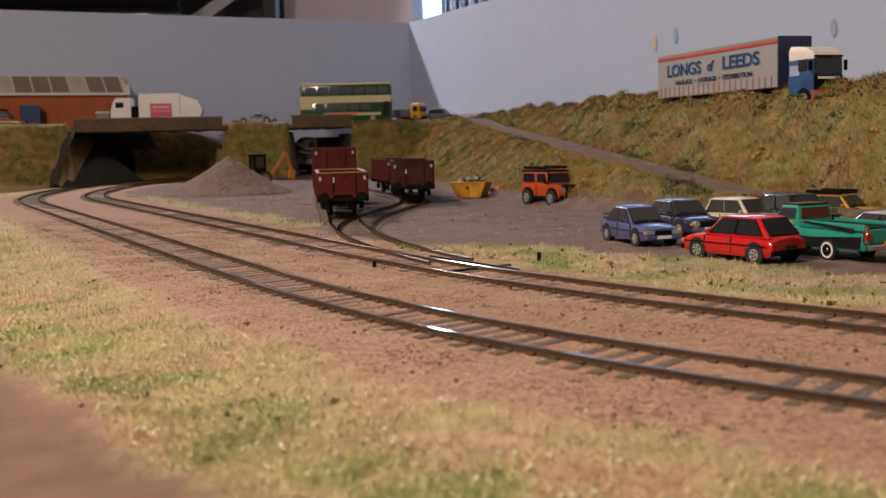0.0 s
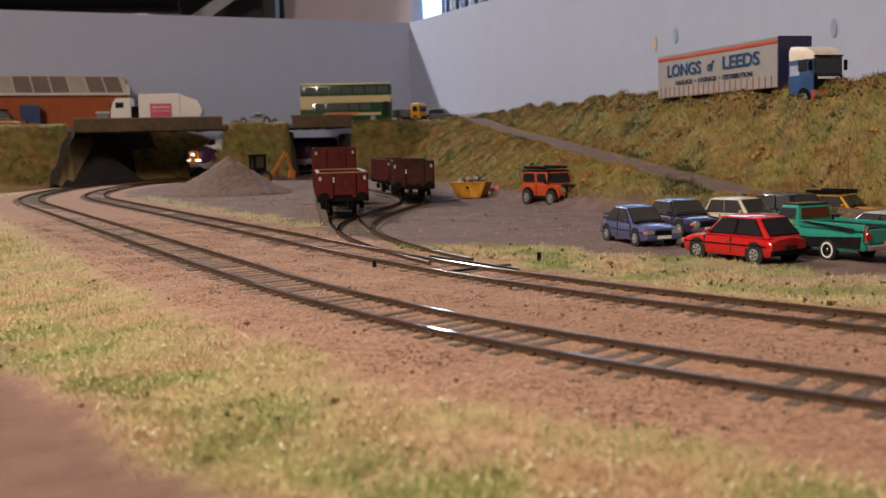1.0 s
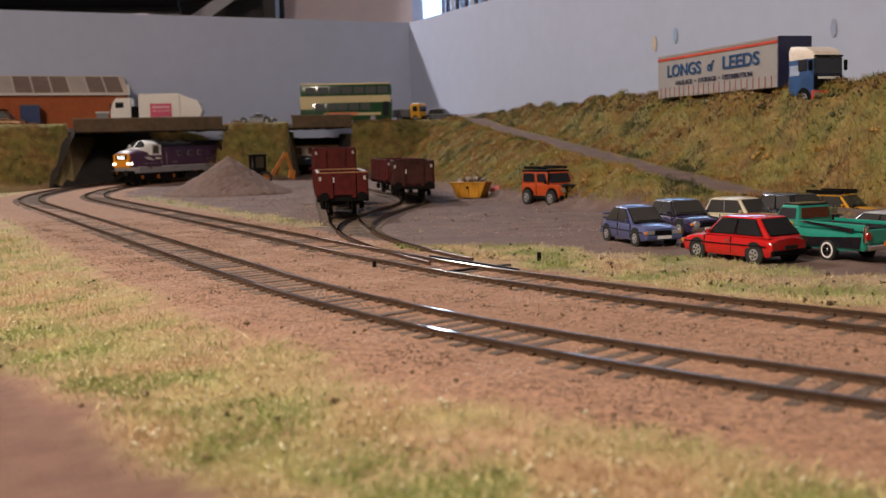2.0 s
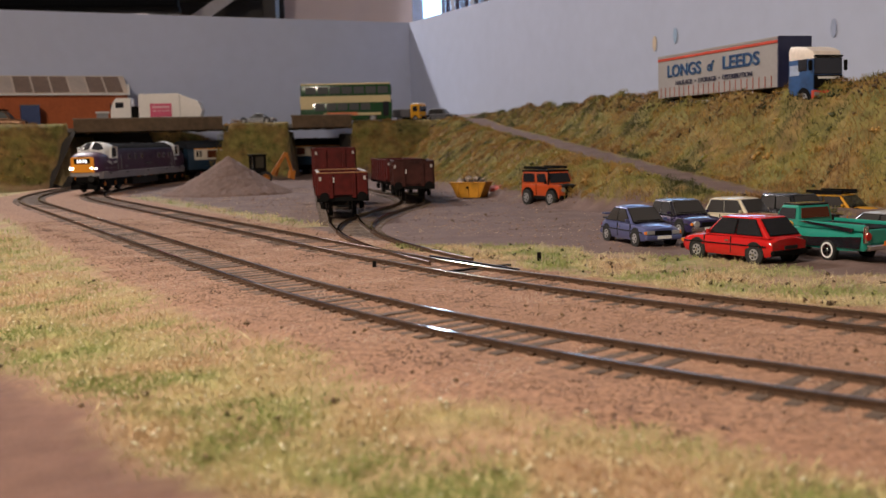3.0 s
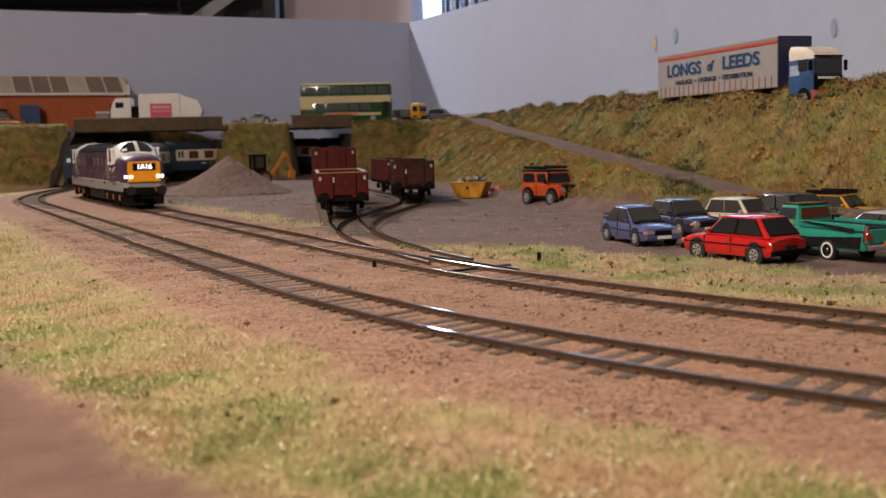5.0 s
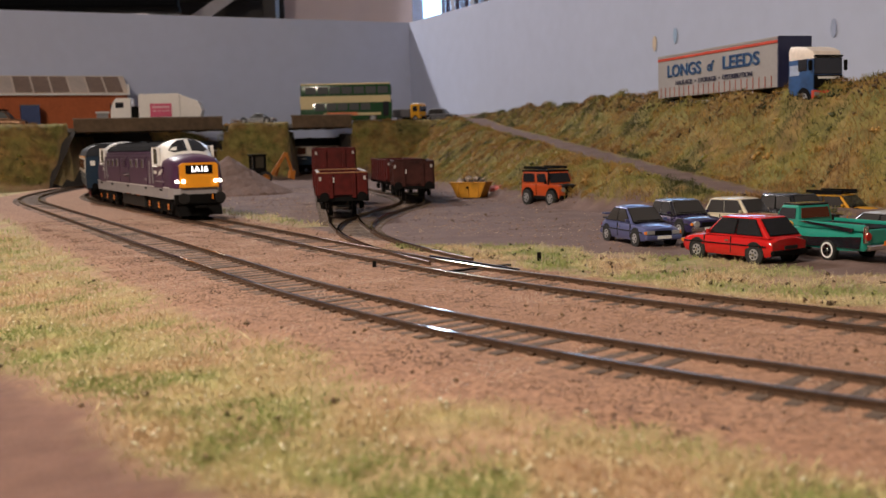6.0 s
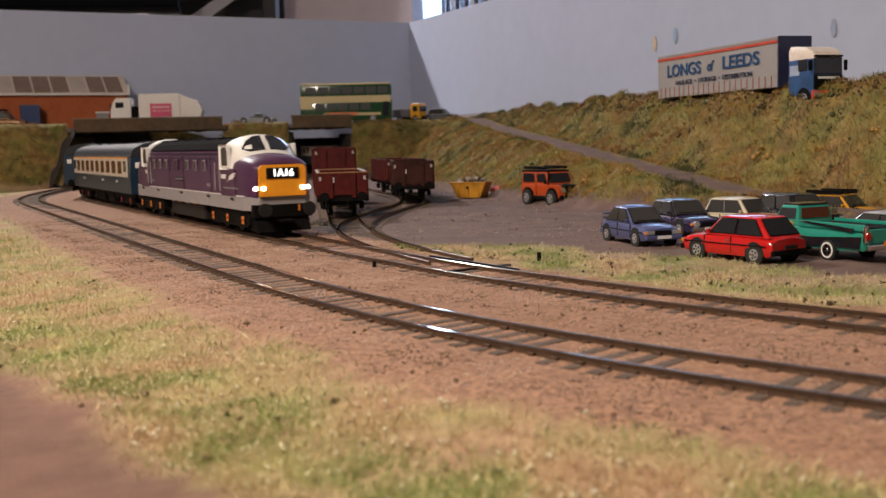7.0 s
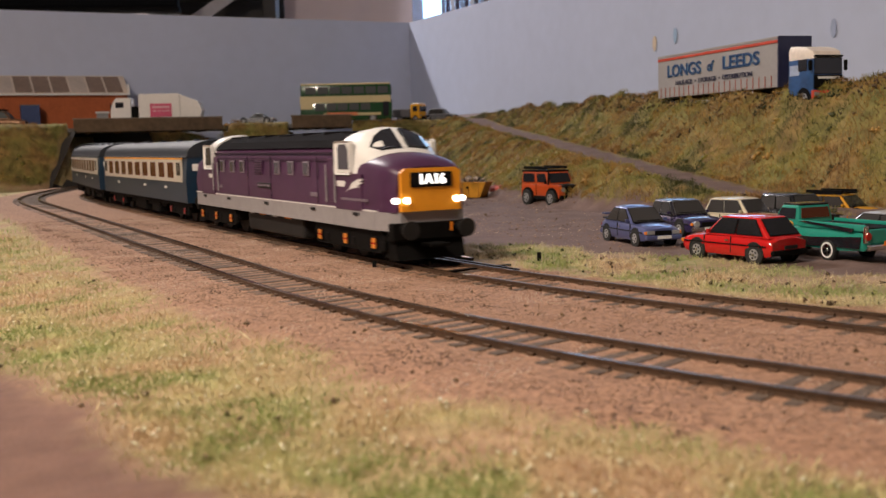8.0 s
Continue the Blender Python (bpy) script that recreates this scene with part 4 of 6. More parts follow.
        part("door_handle", box(B(), x0 + L * 0.46, s * (hw * 1.015), zt * 0.80, 1.6, 0.5, 0.5), CHROME, c)
        part("sill_strip", box(B(), x0 + L * 0.5, s * hw * 1.012, zt * 0.66, L * 0.9, 0.35, 0.45), stripe or arch, c)
    part("plate_bar", box(B(), x1 + 0.9, 0, zb + 1.9, 0.4, 6.4, 1.3), WHITE, c, "white plate bar")
    part("plate_bar", box(B(), x0 - 0.9, 0, zt * 0.62, 0.5, 6.4, 1.3), PLATE if not tailgate else DARKGREY, c)
    if rack:
        for k in range(6):
            part("rack_bar", box(B(), top[0] + (top[1] - top[0]) * k / 5, 0, H + 1.1, 0.7, top[2] * 2.1, 0.7), BLACK, c, "black roof rack bar")
        for s in (-1, 1):
            part("rack_rail", box(B(), (top[0] + top[1]) / 2, s * top[2], H + 1.6, (top[1] - top[0]) * 1.06, 0.8, 2.2, 0.2), BLACK, c)
    if spoiler:
        part("spoiler", box(B(), x0 + 1.5, 0, zt + 2.6, 3.6, W * 0.86, 0.8, 0.3), body, c, "raised rear spoiler")
        part("spoiler_strut", box(B(), x0 + 2.2, 0, zt + 1.1, 1.2, W * 0.1, 3), body, c)
        part("lower_spoiler", box(B(), x0 + 1.0, 0, zt + 0.6, 3.0, W * 0.8, 0.7, 0.2), DARKGREY, c)
    return c


BLUEM = paint("metallic_lilac_blue", (0.115, 0.132, 0.30), 0.3, 0.45)
NAVY = paint("dark_navy_purple", (0.030, 0.022, 0.075), 0.2)
CREAMP = paint("cream_paint", (0.66, 0.58, 0.44))
REDP = paint("bright_red", (0.52, 0.012, 0.012), 0.16)
TEAL = paint("teal_green", (0.02, 0.25, 0.19), 0.2)
BLACKP = paint("gloss_black", (0.014, 0.014, 0.018), 0.16)
YELP = paint("amber_yellow", (0.72, 0.34, 0.025), 0.25)
ORANGEP = paint("orange_red", (0.52, 0.075, 0.016), 0.3)
BRONZE = paint("bronze_brown", (0.22, 0.105, 0.05), 0.3, 0.4)
SILV = paint("pale_silver", (0.50, 0.50, 0.52), 0.3, 0.3)
GREEN = paint("dark_green", (0.02, 0.11, 0.045), 0.3)

car("lilac-blue metallic coupe with raised rear spoiler, parked on dirt", 87.5, 464, -74, BLUEM, L=45, W=17.8, H=16.2, hood=0.28, boot=0.06, roof_in=(0.75, 0.42), spoiler=True, bumper=BLUEM, rim=SILVER, wr=3.8)
car("dark navy saloon with black roof and chrome bumper", 115, 503, -72, NAVY, L=51, W=20.4, H=16.4, trim=CHROME, hood=0.31, boot=0.2, roof_in=(0.3, 0.28), lamps="round", bumper=CHROME, roof_colour=paint("black_roof", (0.016, 0.015, 0.022), 0.25), wr=4.0)
car("cream saloon with a dark green side stripe", 142, 497, -52, CREAMP, L=54, W=20.5, H=16.8, trim=CHROME, hood=0.3, boot=0.22, roof_in=(0.25, 0.26), lamps="round", bumper=CHROME, stripe=GREEN)
car("glossy red hatchback with blacked-out windows on grass verge", 113, 394, 121, REDP, L=45, W=19.4, H=16.8, hood=0.26, boot=0.03, roof_in=(0.5, 0.34), glass=glass_mat("black_hatch_glass", (0.012, 0.012, 0.014), 0.2), stripe=BLACK, wr=3.8, bumper=BLACK)
car("amber yellow estate car with black roof rack", 206, 540, -52, YELP, L=46, W=18.5, H=14.4, hood=0.28, boot=0.1, rack=True, roof_in=(0.3, 0.3), lamps="round")
car("glossy black car with chrome trim among parked cars", 176, 517, -66, BLACKP, L=46, W=20.5, H=16.8, hood=0.3, boot=0.08, belt=0.56, roof_in=(0.15, 0.2), bumper=CHROME)
car("pale silver coupe parked at the row's end", 180, 426, 118, SILV, L=54, W=20, H=14.2, hood=0.28, boot=0.12, roof_in=(0.5, 0.42))


def pickup():
    c = thing("pickup_truck", 147, 397, -2.7, 113, "teal pickup truck with black flanks and white-wall tyres", "pickup", "parked cars")
    L, hw = 66, 12.0
    secs = [(-33, 9.8, 6, 11.2), (-31.5, 11.6, 4.6, 12.2), (-20, hw, 4, 12.4), (4, hw, 4, 12.4), (20, hw, 4, 12.4), (37, 11.6, 4.4, 11.8), (39, 10.8, 5.4, 11.0)]
    part("body", loft(B(), [round_ring(*s) for s in secs]), TEAL, c, "teal body", True)
    for s in (-1, 1):
        part("lower_flank", prism(B(), [(-30, 5.4), (37, 4.2), (37, 8.4), (-2, 8.2), (-31, 9.8)], s * 11.7, s * 12.35), BLACKP, c, "gloss black lower flank")
        part("bed_side", box(B(), -12.5, s * 11.1, 12.9, 40, 1.7, 2.6, 0.5), TEAL, c)
        part("side_spear", prism(B(), [(-26, 11.2), (2, 13.4), (6, 13.8), (2, 14.1), (-27, 12.6)], s * 12.0, s * 12.5), BLACKP, c, "black side spear")
        part("tail_lamp", cyl(B(), -33.2, s * 10.4, 10, 1.5, 1.2, "x", 14), REDLAMP, c, "round red tail lamp")
        part("tail_fin", box(B(), -32.4, s * 10.9, 10.6, 1.6, 2.0, 6.4, 0.4), CHROME, c, "chrome tail trim")
        for x in (-12, 27):
            part("wheel_arch", cyl(B(), x, s * 11.6, 3.9, 4.7, 1.4, "y", 20), mat("arch_black", (0.01, 0.01, 0.01), 0.9), c)
            wheel(c, x, s * 11.4, 3.8, 3.0, CHROME, True).scale.x = 0.98 / 0.84
        part("mirror", box(B(), 21, s * 12.6, 14.8, 0.8, 2, 1.8, 0.3), CHROME, c)
    part("bed_floor", box(B(), -12.5, 0, 12.5, 39, 20, 0.8), BLACK, c)
    part("tailgate", box(B(), -32.8, 0, 9.9, 1.2, 19, 5.4, 0.4), TEAL, c)
    base, top = (8, 26, 11.0, 12.0), (9.4, 20, 9.6, 19.6)
    part("cab", frustum(B(), base, top, 1.0), TEAL, c, "", True)
    part("cab_roof", box(B(), 14.7, 0, 19.8, 10.6, 18.4, 0.9, 0.4), BLACKP, c, "black cab roof")
    inner = glass_mat("cab_glass_reddish", (0.09, 0.02, 0.015), 0.1)
    face_pane(base, top, "b", 0.09, 0.91, 0.34, 0.86, inner, c, "rear_window")
    face_pane(base, top, "f", 0.08, 0.92, 0.2, 0.86, CARGLASS, c, "windscreen")
    for s in ("l", "r"):
        face_pane(base, top, s, 0.12, 0.9, 0.3, 0.84, GLASS, c, "side_window")
    part("rear_bumper", box(B(), -34.2, 0, 6.0, 2, 23, 2.2, 0.6), CHROME, c, "chrome bumper")
    part("front_bumper", box(B(), 39.8, 0, 6.0, 2, 23, 2.2, 0.6), CHROME, c)
    part("plate_bar", box(B(), -35.4, 0, 7.4, 0.4, 6, 1.6), AMBER, c)
    for s in (-1, 1):
        part("seat", box(B(), 12, s * 4.2, 14.5, 2.4, 6.6, 5, 0.8), mat("red_seat", (0.35, 0.05, 0.03), 0.7), c, "red seat back")
    c.scale = (0.84, 0.80, 0.98)


pickup()


def figurine():
    bm = cyl(B(), 0, 0, 7.4, 2.0, 7, "z", 12, 1.6)
    cyl(bm, 0, 0, 2, 1.5, 4.2, "z", 12)
    bmesh.ops.create_uvsphere(bm, u_segments=12, v_segments=8, radius=1.5, matrix=Matrix.Translation((0, 0, 12.2)))
    ob = part("figurine", bm, mat("figurine_yellow_orange", (0.72, 0.36, 0.05), 0.6), None, "", True)
    ob.matrix_basis = pose(0.1325, 0.398, -0.0027)
    tagged(ob, "small plain yellow model figurine beside the pickup", "figurine")


figurine()


def off_roader():
    c = thing("off_roader", 80, 746, -2.7, -60, "orange boxy off-roader with black roof rack", "off-roader")
    part("body", box(B(), -2, 0, 10.2, 46, 22, 9.6, 1.0), ORANGEP, c, "orange body", True)
    part("bonnet", box(B(), 15, 0, 14.2, 16, 18, 2.0, 0.6), DARKGREY, c, "dark bonnet top")
    base, top = (-25, 9, 10.6, 14.6), (-24.5, 4.5, 9.6, 24)
    part("cabin", frustum(B(), base, top, 0.8), ORANGEP, c, "", True)
    part("roof", box(B(), -10, 0, 24.3, 30, 20, 1.2, 0.4), BLACK, c, "black roof")
    face_pane(base, top, "f", 0.07, 0.93, 0.15, 0.85, GLASS, c, "windscreen")
    face_pane(base, top, "b", 0.2, 0.8, 0.2, 0.8, GLASS, c, "rear_window")
    for s in ("l", "r"):
        face_pane(base, top, s, 0.06, 0.5, 0.2, 0.84, GLASS, c, "side_window")
        face_pane(base, top, s, 0.6, 0.93, 0.2, 0.84, GLASS, c, "side_window")
    for k in range(8):
        part("rack_slat", box(B(), -22 + k * 3.5, 0, 26.2, 1.0, 17, 0.6), BLACK, c, "black rack slat")
    for s in (-1, 1):
        part("rack_rail", box(B(), -10, s * 8.6, 26.6, 28, 0.7, 2.0, 0.2), BLACK, c)
        for x in (-16, 13):
            part("wheel_arch", cyl(B(), x, s * 10.9, 6, 6.9, 1.6, "y", 20), BLACK, c)
            wheel(c, x, s * 10.9, 5.5, 3.8, SILVER)
        part("headlamp", cyl(B(), 21.2, s * 7.6, 11.5, 1.6, 1.2, "x", 14), HEADLAMP, c, "round headlamp")
        part("side_lamp", cyl(B(), 21.2, s * 9.8, 12.8, 0.8, 1.0, "x", 10), AMBER, c)
        part("wing", box(B(), 14, s * 9.4, 13.4, 15, 3.6, 2.6, 0.5), ORANGEP, c)
        part("mirror", box(B(), 7, s * 12.4, 17, 0.8, 2.0, 3.0, 0.3), BLACK, c)
        part("door_gap", box(B(), -6, s * 11.0, 11, 0.3, 0.4, 8), BLACK, c)
        part("sill", box(B(), -2, s * 10.9, 5.6, 24, 1.0, 2.6, 0.3), BLACK, c)
        part("snorkel", box(B(), 8, s * 10.4, 19.5, 1.0, 1.0, 10, 0.2), BLACK, c) if s < 0 else None
    part("grille", box(B(), 21.0, 0, 10.6, 1.0, 11, 6.4, 0.3), BLACK, c, "black grille")
    part("front_bumper", box(B(), 22.4, 0, 6.4, 2.4, 22.5, 2.6, 0.4), BLACK, c)
    part("plate_bar", box(B(), 23.8, 0, 6.5, 0.4, 8, 1.6), WHITE, c)
    part("spare_wheel", cyl(B(), -26.4, 0, 13, 5.2, 3, "x", 18), RUBBER, c)
    part("chassis", box(B(), -2, 0, 5, 42, 14, 2.4), BLACK, c)


off_roader()


# ---------------------------------------------------------------- lorry on the bank
def lorry():
    d = math.degrees(math.atan2(688 - 863, 224 - 174))
    c = thing("articulated_lorry", 211, 776, 59.0, d, "grey curtain-sided articulated lorry with blue lettering, on the bank", "lorry")
    grey = mat("curtain_grey", (0.33, 0.31, 0.31), 0.6, 0, 0.06)
    navy = mat("navy_front", (0.02, 0.022, 0.06), 0.4)
    strap = mat("strap_faded_red", (0.36, 0.12, 0.10), 0.6)
    red = mat("lorry_red", (0.55, 0.06, 0.03), 0.5)
    blue = mat("lettering_blue", (0.006, 0.045, 0.15), 0.5)
    L, hw, z0, z1 = 182, 13.2, 16, 50.5
    part("trailer_body", box(B(), 0, 0, (z0 + z1) / 2, L, 2 * hw, z1 - z0, 0.5), grey, c, "grey curtain-sided trailer body")
    part("headboard", box(B(), L / 2 + 0.6, 0, (z0 + z1) / 2 + 0.5, 1.8, 2 * hw + 1, z1 - z0 + 1.4, 0.3), navy, c, "navy trailer headboard")
    part("roof_rim", box(B(), 0, 0, z1 + 0.3, L, 2 * hw + 0.8, 1.4, 0.2), grey, c)
    for s in (-1, 1):
        part("red_line", box(B(), 0, s * (hw + 0.2), z1 - 2.4, L - 1, 0.7, 2.0), red, c, "red line along the curtain top")
        for k in range(22):
            part("curtain_strap", box(B(), -L / 2 + 6 + k * 8, s * (hw + 0.2), 20.5, 0.55, 0.6, 8.0), strap, c, "faded red curtain strap")
        turn = Matrix.Rotation(radians(0 if s < 0 else 180), 4, "Z") @ Matrix.Rotation(radians(90), 4, "X")
        for text, size, x, z, sh, wide in (("LONGS", 13.6, -45, 37.4, 0, 1.28), ("of", 11.0, -3, 37.4, 0.3, 0.9), ("LEEDS", 13.6, 42, 38.0, 0, 1.42)):
            for m, dy, off in ((mat("lettering_pale_blue", (0.16, 0.32, 0.50), 0.5), 0.25, 0.25), (blue, 0.6, 0)):
                words("lettering", text, size, m, c, Matrix.Translation(((x * -s + off * -s) * MM, s * (hw + dy) * MM, (z - off) * MM)) @ turn @ Matrix.Diagonal((wide, 1, 1, 1)), "large blue lettering", sh, 0.2, 0.018)
        words("small_lettering", "HAULAGE  \u2022  STORAGE  \u2022  DISTRIBUTION", 5.3, navy, c, Matrix.Translation((0, s * (hw + 0.6) * MM, 27.4 * MM)) @ turn @ Matrix.Diagonal((1.2, 1, 1, 1)), "small dark lettering", 0, 0.2, 0.0)
        part("side_guard", box(B(), -5, s * 11, 9, 70, 1, 5, 0.3), SILVER, c)
        for k in range(6):
            part("landing_leg", box(B(), 10 + k * 9, s * 11, 12, 1, 1, 7), WHITE, c)
        for x in (-66, -50, -34, 96, 122):
            wheel(c, x, s * 10.4, 6.4, 5.0, SILVER)
    part("chassis", box(B(), 5, 0, 12.5, 168, 12, 6, 0.5), BLACK, c)
    part("tractor_chassis", box(B(), 109, 0, 9, 60, 12, 5, 0.5), red, c, "red tractor chassis")
    cab = mat("cab_blue_wrap", (0.03, 0.085, 0.23), 0.4, 0, 0.5, 120)
    part("cab", loft(B(), [[(x, -w, 9), (x, -w - 0.2, 20), (x, -w, 33), (x, w, 33), (x, w + 0.2, 20), (x, w, 9)] for x, w in ((104, 13), (124, 13), (128, 12.4), (130, 11.4))]), cab, c, "blue cab with pale graphics", True)
    part("cab_top", loft(B(), [[(x, -w, 32.6), (x, -w, z - 3), (x, -w * 0.9, z), (x, w * 0.9, z), (x, w, z - 3), (x, w, 32.6)] for x, w, z in ((104, 13, 42.5), (112, 13, 42.2), (122, 12.6, 40.5), (128, 12, 38), (129.5, 11.4, 35))]), mat("cab_cream_white", (0.78, 0.68, 0.60), 0.4), c, "cream white high roof", True)
    part("windscreen", box(B(), 130, 0, 28.0, 1.2, 22, 11, 0.4), GLASS, c, "dark windscreen")
    part("front_panel", box(B(), 130.3, 0, 17.5, 1.2, 22.5, 9, 0.4), BLACK, c, "black front panel")
    part("lettering", box(B(), 131.2, 0, 20.2, 0.4, 17, 1.6), WHITE, c)
    part("front_bumper", box(B(), 130, 0, 9, 2.4, 25, 6, 0.6), red, c, "red bumper")
    for s in (-1, 1):
        part("headlamp", box(B(), 131.4, s * 9.5, 9.5, 0.6, 4, 2.4, 0.3), HEADLAMP, c)
        part("side_window", box(B(), 120, s * 13.1, 29, 10, 0.6, 8, 0.3), GLASS, c)
        part("mirror", box(B(), 130, s * 14.2, 28.5, 1.6, 2.4, 7, 0.4), BLACK, c)
        part("wheel_arch", cyl(B(), 121, s * 12.7, 7, 7.2, 1, "y", 20), BLACK, c)
        part("graphic", box(B(), 111, s * 13.2, 26, 11, 0.3, 7), mat("graphic_pale", (0.34, 0.40, 0.55), 0.5, 0, 0.5, 150), c)
    c.scale = (0.91, 0.91, 0.93)
    part("visor", box(B(), 130.6, 0, 34.6, 2.4, 22, 1.2, 0.3), BLACK, c)


lorry()


# ---------------------------------------------------------------- things on the upper road
BUSGLASS = glass_mat("bus_window_glass", (0.06, 0.065, 0.07), 0.6)


def bus():
    c = thing("double_decker_bus", -129, 1466, ROAD_Z, 6, "green and cream model double-decker bus on the upper road", "bus")
    gr, cr = paint("bus_green", (0.022, 0.075, 0.03)), paint("bus_cream", (0.68, 0.56, 0.32))
    L, hw, H = 125, 16.5, 54.5
    part("lower_body", box(B(), 0, 0, 16.5, L, 2 * hw, 25, 1.4), gr, c, "green lower deck", True)
    part("upper_body", box(B(), 0, 0, 41.2, L - 1, 2 * hw, 24, 2.0), gr, c, "green upper deck", True)
    part("cream_band", box(B(), -1, 0, 32.8, L - 1, 2 * hw + 0.6, 9.5, 0.4), cr, c, "cream band between the decks")
    part("roof", box(B(), -0.5, 0, 53.6, L - 3, 2 * hw - 1, 2.4, 0.9), cr, c, "cream roof")
    for s in (-1, 1):
        part("skirt", box(B(), 8, s * (hw + 0.1), 12.4, 78, 0.8, 3.6), cr, c, "cream skirt")
        part("rear_cream", box(B(), -54, s * (hw + 0.1), 27, 16, 0.8, 14), cr, c)
        part("advert", box(B(), -6, s * (hw + 0.3), 13, 42, 0.8, 4.4), mat("advert_orange", (0.70, 0.20, 0.08), 0.5), c, "orange advert strip")
        for k in range(7):
            part("upper_window", box(B(), -48 + k * 16.4, s * (hw + 0.2), 45.0, 14, 0.8, 9.5, 0.5), BUSGLASS, c, "upper deck window")
        for k in range(5):
            part("lower_window", box(B(), -36 + k * 15.5, s * (hw + 0.2), 22.5, 13, 0.8, 9.5, 0.5), BUSGLASS, c, "lower deck window")
        part("door_panel", box(B(), 54, s * (hw + 0.2), 19, 8, 0.8, 20, 0.4), GLASS, c)
        for x in (-36, 36):
            wheel(c, x, s * 14.4, 6.4, 4.5, SILVER)
    part("windscreen", box(B(), L / 2 + 0.1, 0, 24, 1.0, 28, 14, 0.5), GLASS, c, "lower windscreen")
    part("upper_windscreen", box(B(), L / 2 - 0.3, 0, 44.6, 1.0, 28, 11, 0.5), GLASS, c)


bus()


def refuse_truck():
    c = thing("refuse_truck", -370, 1376, ROAD_Z, 186, "white refuse truck with a pink side panel on the bridge", "truck")
    wh = mat("truck_white", (0.78, 0.74, 0.72), 0.45, 0, 0.05)
    part("cab", loft(B(), [[(x, -14.5, 8), (x, -14.5, z), (x, 14.5, z), (x, 14.5, 8)] for x, z in ((28, 38), (46, 38), (50, 33), (53, 24), (53.5, 9))]), wh, c, "white cab", True)
    part("windscreen", quad(B(), [(50.6, -12, 33), (53.4, -12, 24), (53.4, 12, 24), (50.6, 12, 33)], 0.6), GLASS, c)
    part("body", prism(B(), [(18, 8), (18, 41.5), (-32, 42), (-48, 36), (-57, 32), (-62, 21), (-58, 8)], -15.5, 15.5), wh, c, "white ribbed body")
    part("body_gap", box(B(), 23, 0, 18, 10, 22, 18), BLACK, c)
    part("chassis", box(B(), 0, 0, 7.5, 100, 12, 5), BLACK, c)
    for s in (-1, 1):
        part("pink_panel", box(B(), -10, s * 15.7, 21.5, 27, 0.7, 17, 0.2), mat("pink_panel", (0.62, 0.06, 0.16), 0.5), c, "pink side panel")
        part("lettering", box(B(), -10, s * 16.1, 25.5, 22, 0.4, 3), mat("pink_bar", (0.72, 0.35, 0.42), 0.5), c)
        part("side_window", box(B(), 42, s * 14.6, 29, 10, 0.6, 7, 0.4), GLASS, c)
        for k in range(4):
            part("panel_bar", box(B(), -19 + k * 5.6, s * 16.1, 20.5, 4.2, 0.4, 1.6), mat("pink_bar", (0.72, 0.35, 0.42), 0.5), c)
        part("hopper_edge", box(B(), -34, s * 15.8, 25, 1.4, 0.8, 31, 0.2), mat("truck_shade_white", (0.55, 0.52, 0.51), 0.5), c)
        part("roof_rail", box(B(), -8, s * 14.8, 42.3, 50, 1.0, 1.0, 0.2), wh, c)
        part("cab_step", box(B(), 42, s * 14.7, 10, 9, 0.8, 3, 0.2), BLACK, c)
        part("headlamp", box(B(), 53.6, s * 10, 12, 0.8, 4, 2.4, 0.2), HEADLAMP, c)
        part("body_rib", box(B(), -44, s * 15.7, 25, 1, 0.7, 24, 0.1, Matrix.Rotation(radians(25), 4, "Y")), wh, c)
        for x in (40, -22, -36):
            wheel(c, x, s * 12.4, 6.2, 4.6, SILVER)
        part("mirror", box(B(), 53, s * 16, 28, 1.2, 2, 6, 0.3), BLACK, c)


refuse_truck()


def depot():
    brick = mat("orange_brick", (0.40, 0.098, 0.030), 0.8, 0, 0.16, 260, 0.2)
    c = thing("brick_depot", -509, 1402, ROAD_Z - 4, 27.8, "orange brick depot building with a glazed sloping roof", "building")
    L = 330
    part("wall", box(B(), -70, 22, 27, L, 44, 50), brick, c, "orange brick wall")
    x1 = -70 + L / 2
    ob = part("roof", prism(B(), [(-6, 51), (50, 51), (50, 78), (34, 78)], -70 - L / 2 - 2, x1 + 2), mat("roof_frame_cream", (0.62, 0.52, 0.44), 0.6, 0, 0.1), c, "cream framed roof")
    for v in ob.data.vertices:
        v.co = Vector((v.co.y, v.co.x, v.co.z))
    ob.data.flip_normals()
    pane = mat("dusty_roof_glass", (0.22, 0.15, 0.115), 0.5, 0, 0.2)
    lean = math.atan2(27, 40)
    for k in range(14):
        px = -70 - L / 2 + 12 + k * 23.2
        part("roof_pane", box(B(), px, 14.2, 65.2, 20.5, 40, 0.8, 0, Matrix.Rotation(lean, 4, "X")), pane if k not in (7, 11) else mat("pale_roof_sheet", (0.50, 0.42, 0.37), 0.6), c, "dusty roof pane")
    part("gutter", box(B(), -70, -4, 51, L + 4, 5, 2.4, 0.4), WHITE, c)
    part("parapet", box(B(), x1 + 1, 20, 58, 2, 50, 14), WHITE, c)
    for px in (40,):
        part("door", box(B(), px + 20, -0.6, 13, 15, 2, 26, 0.3), mat("grey_door", (0.28, 0.28, 0.29), 0.5), c, "grey door")
        part("door_lintel", box(B(), px + 20, -1.2, 27, 18, 2.4, 2), WHITE, c)


depot()


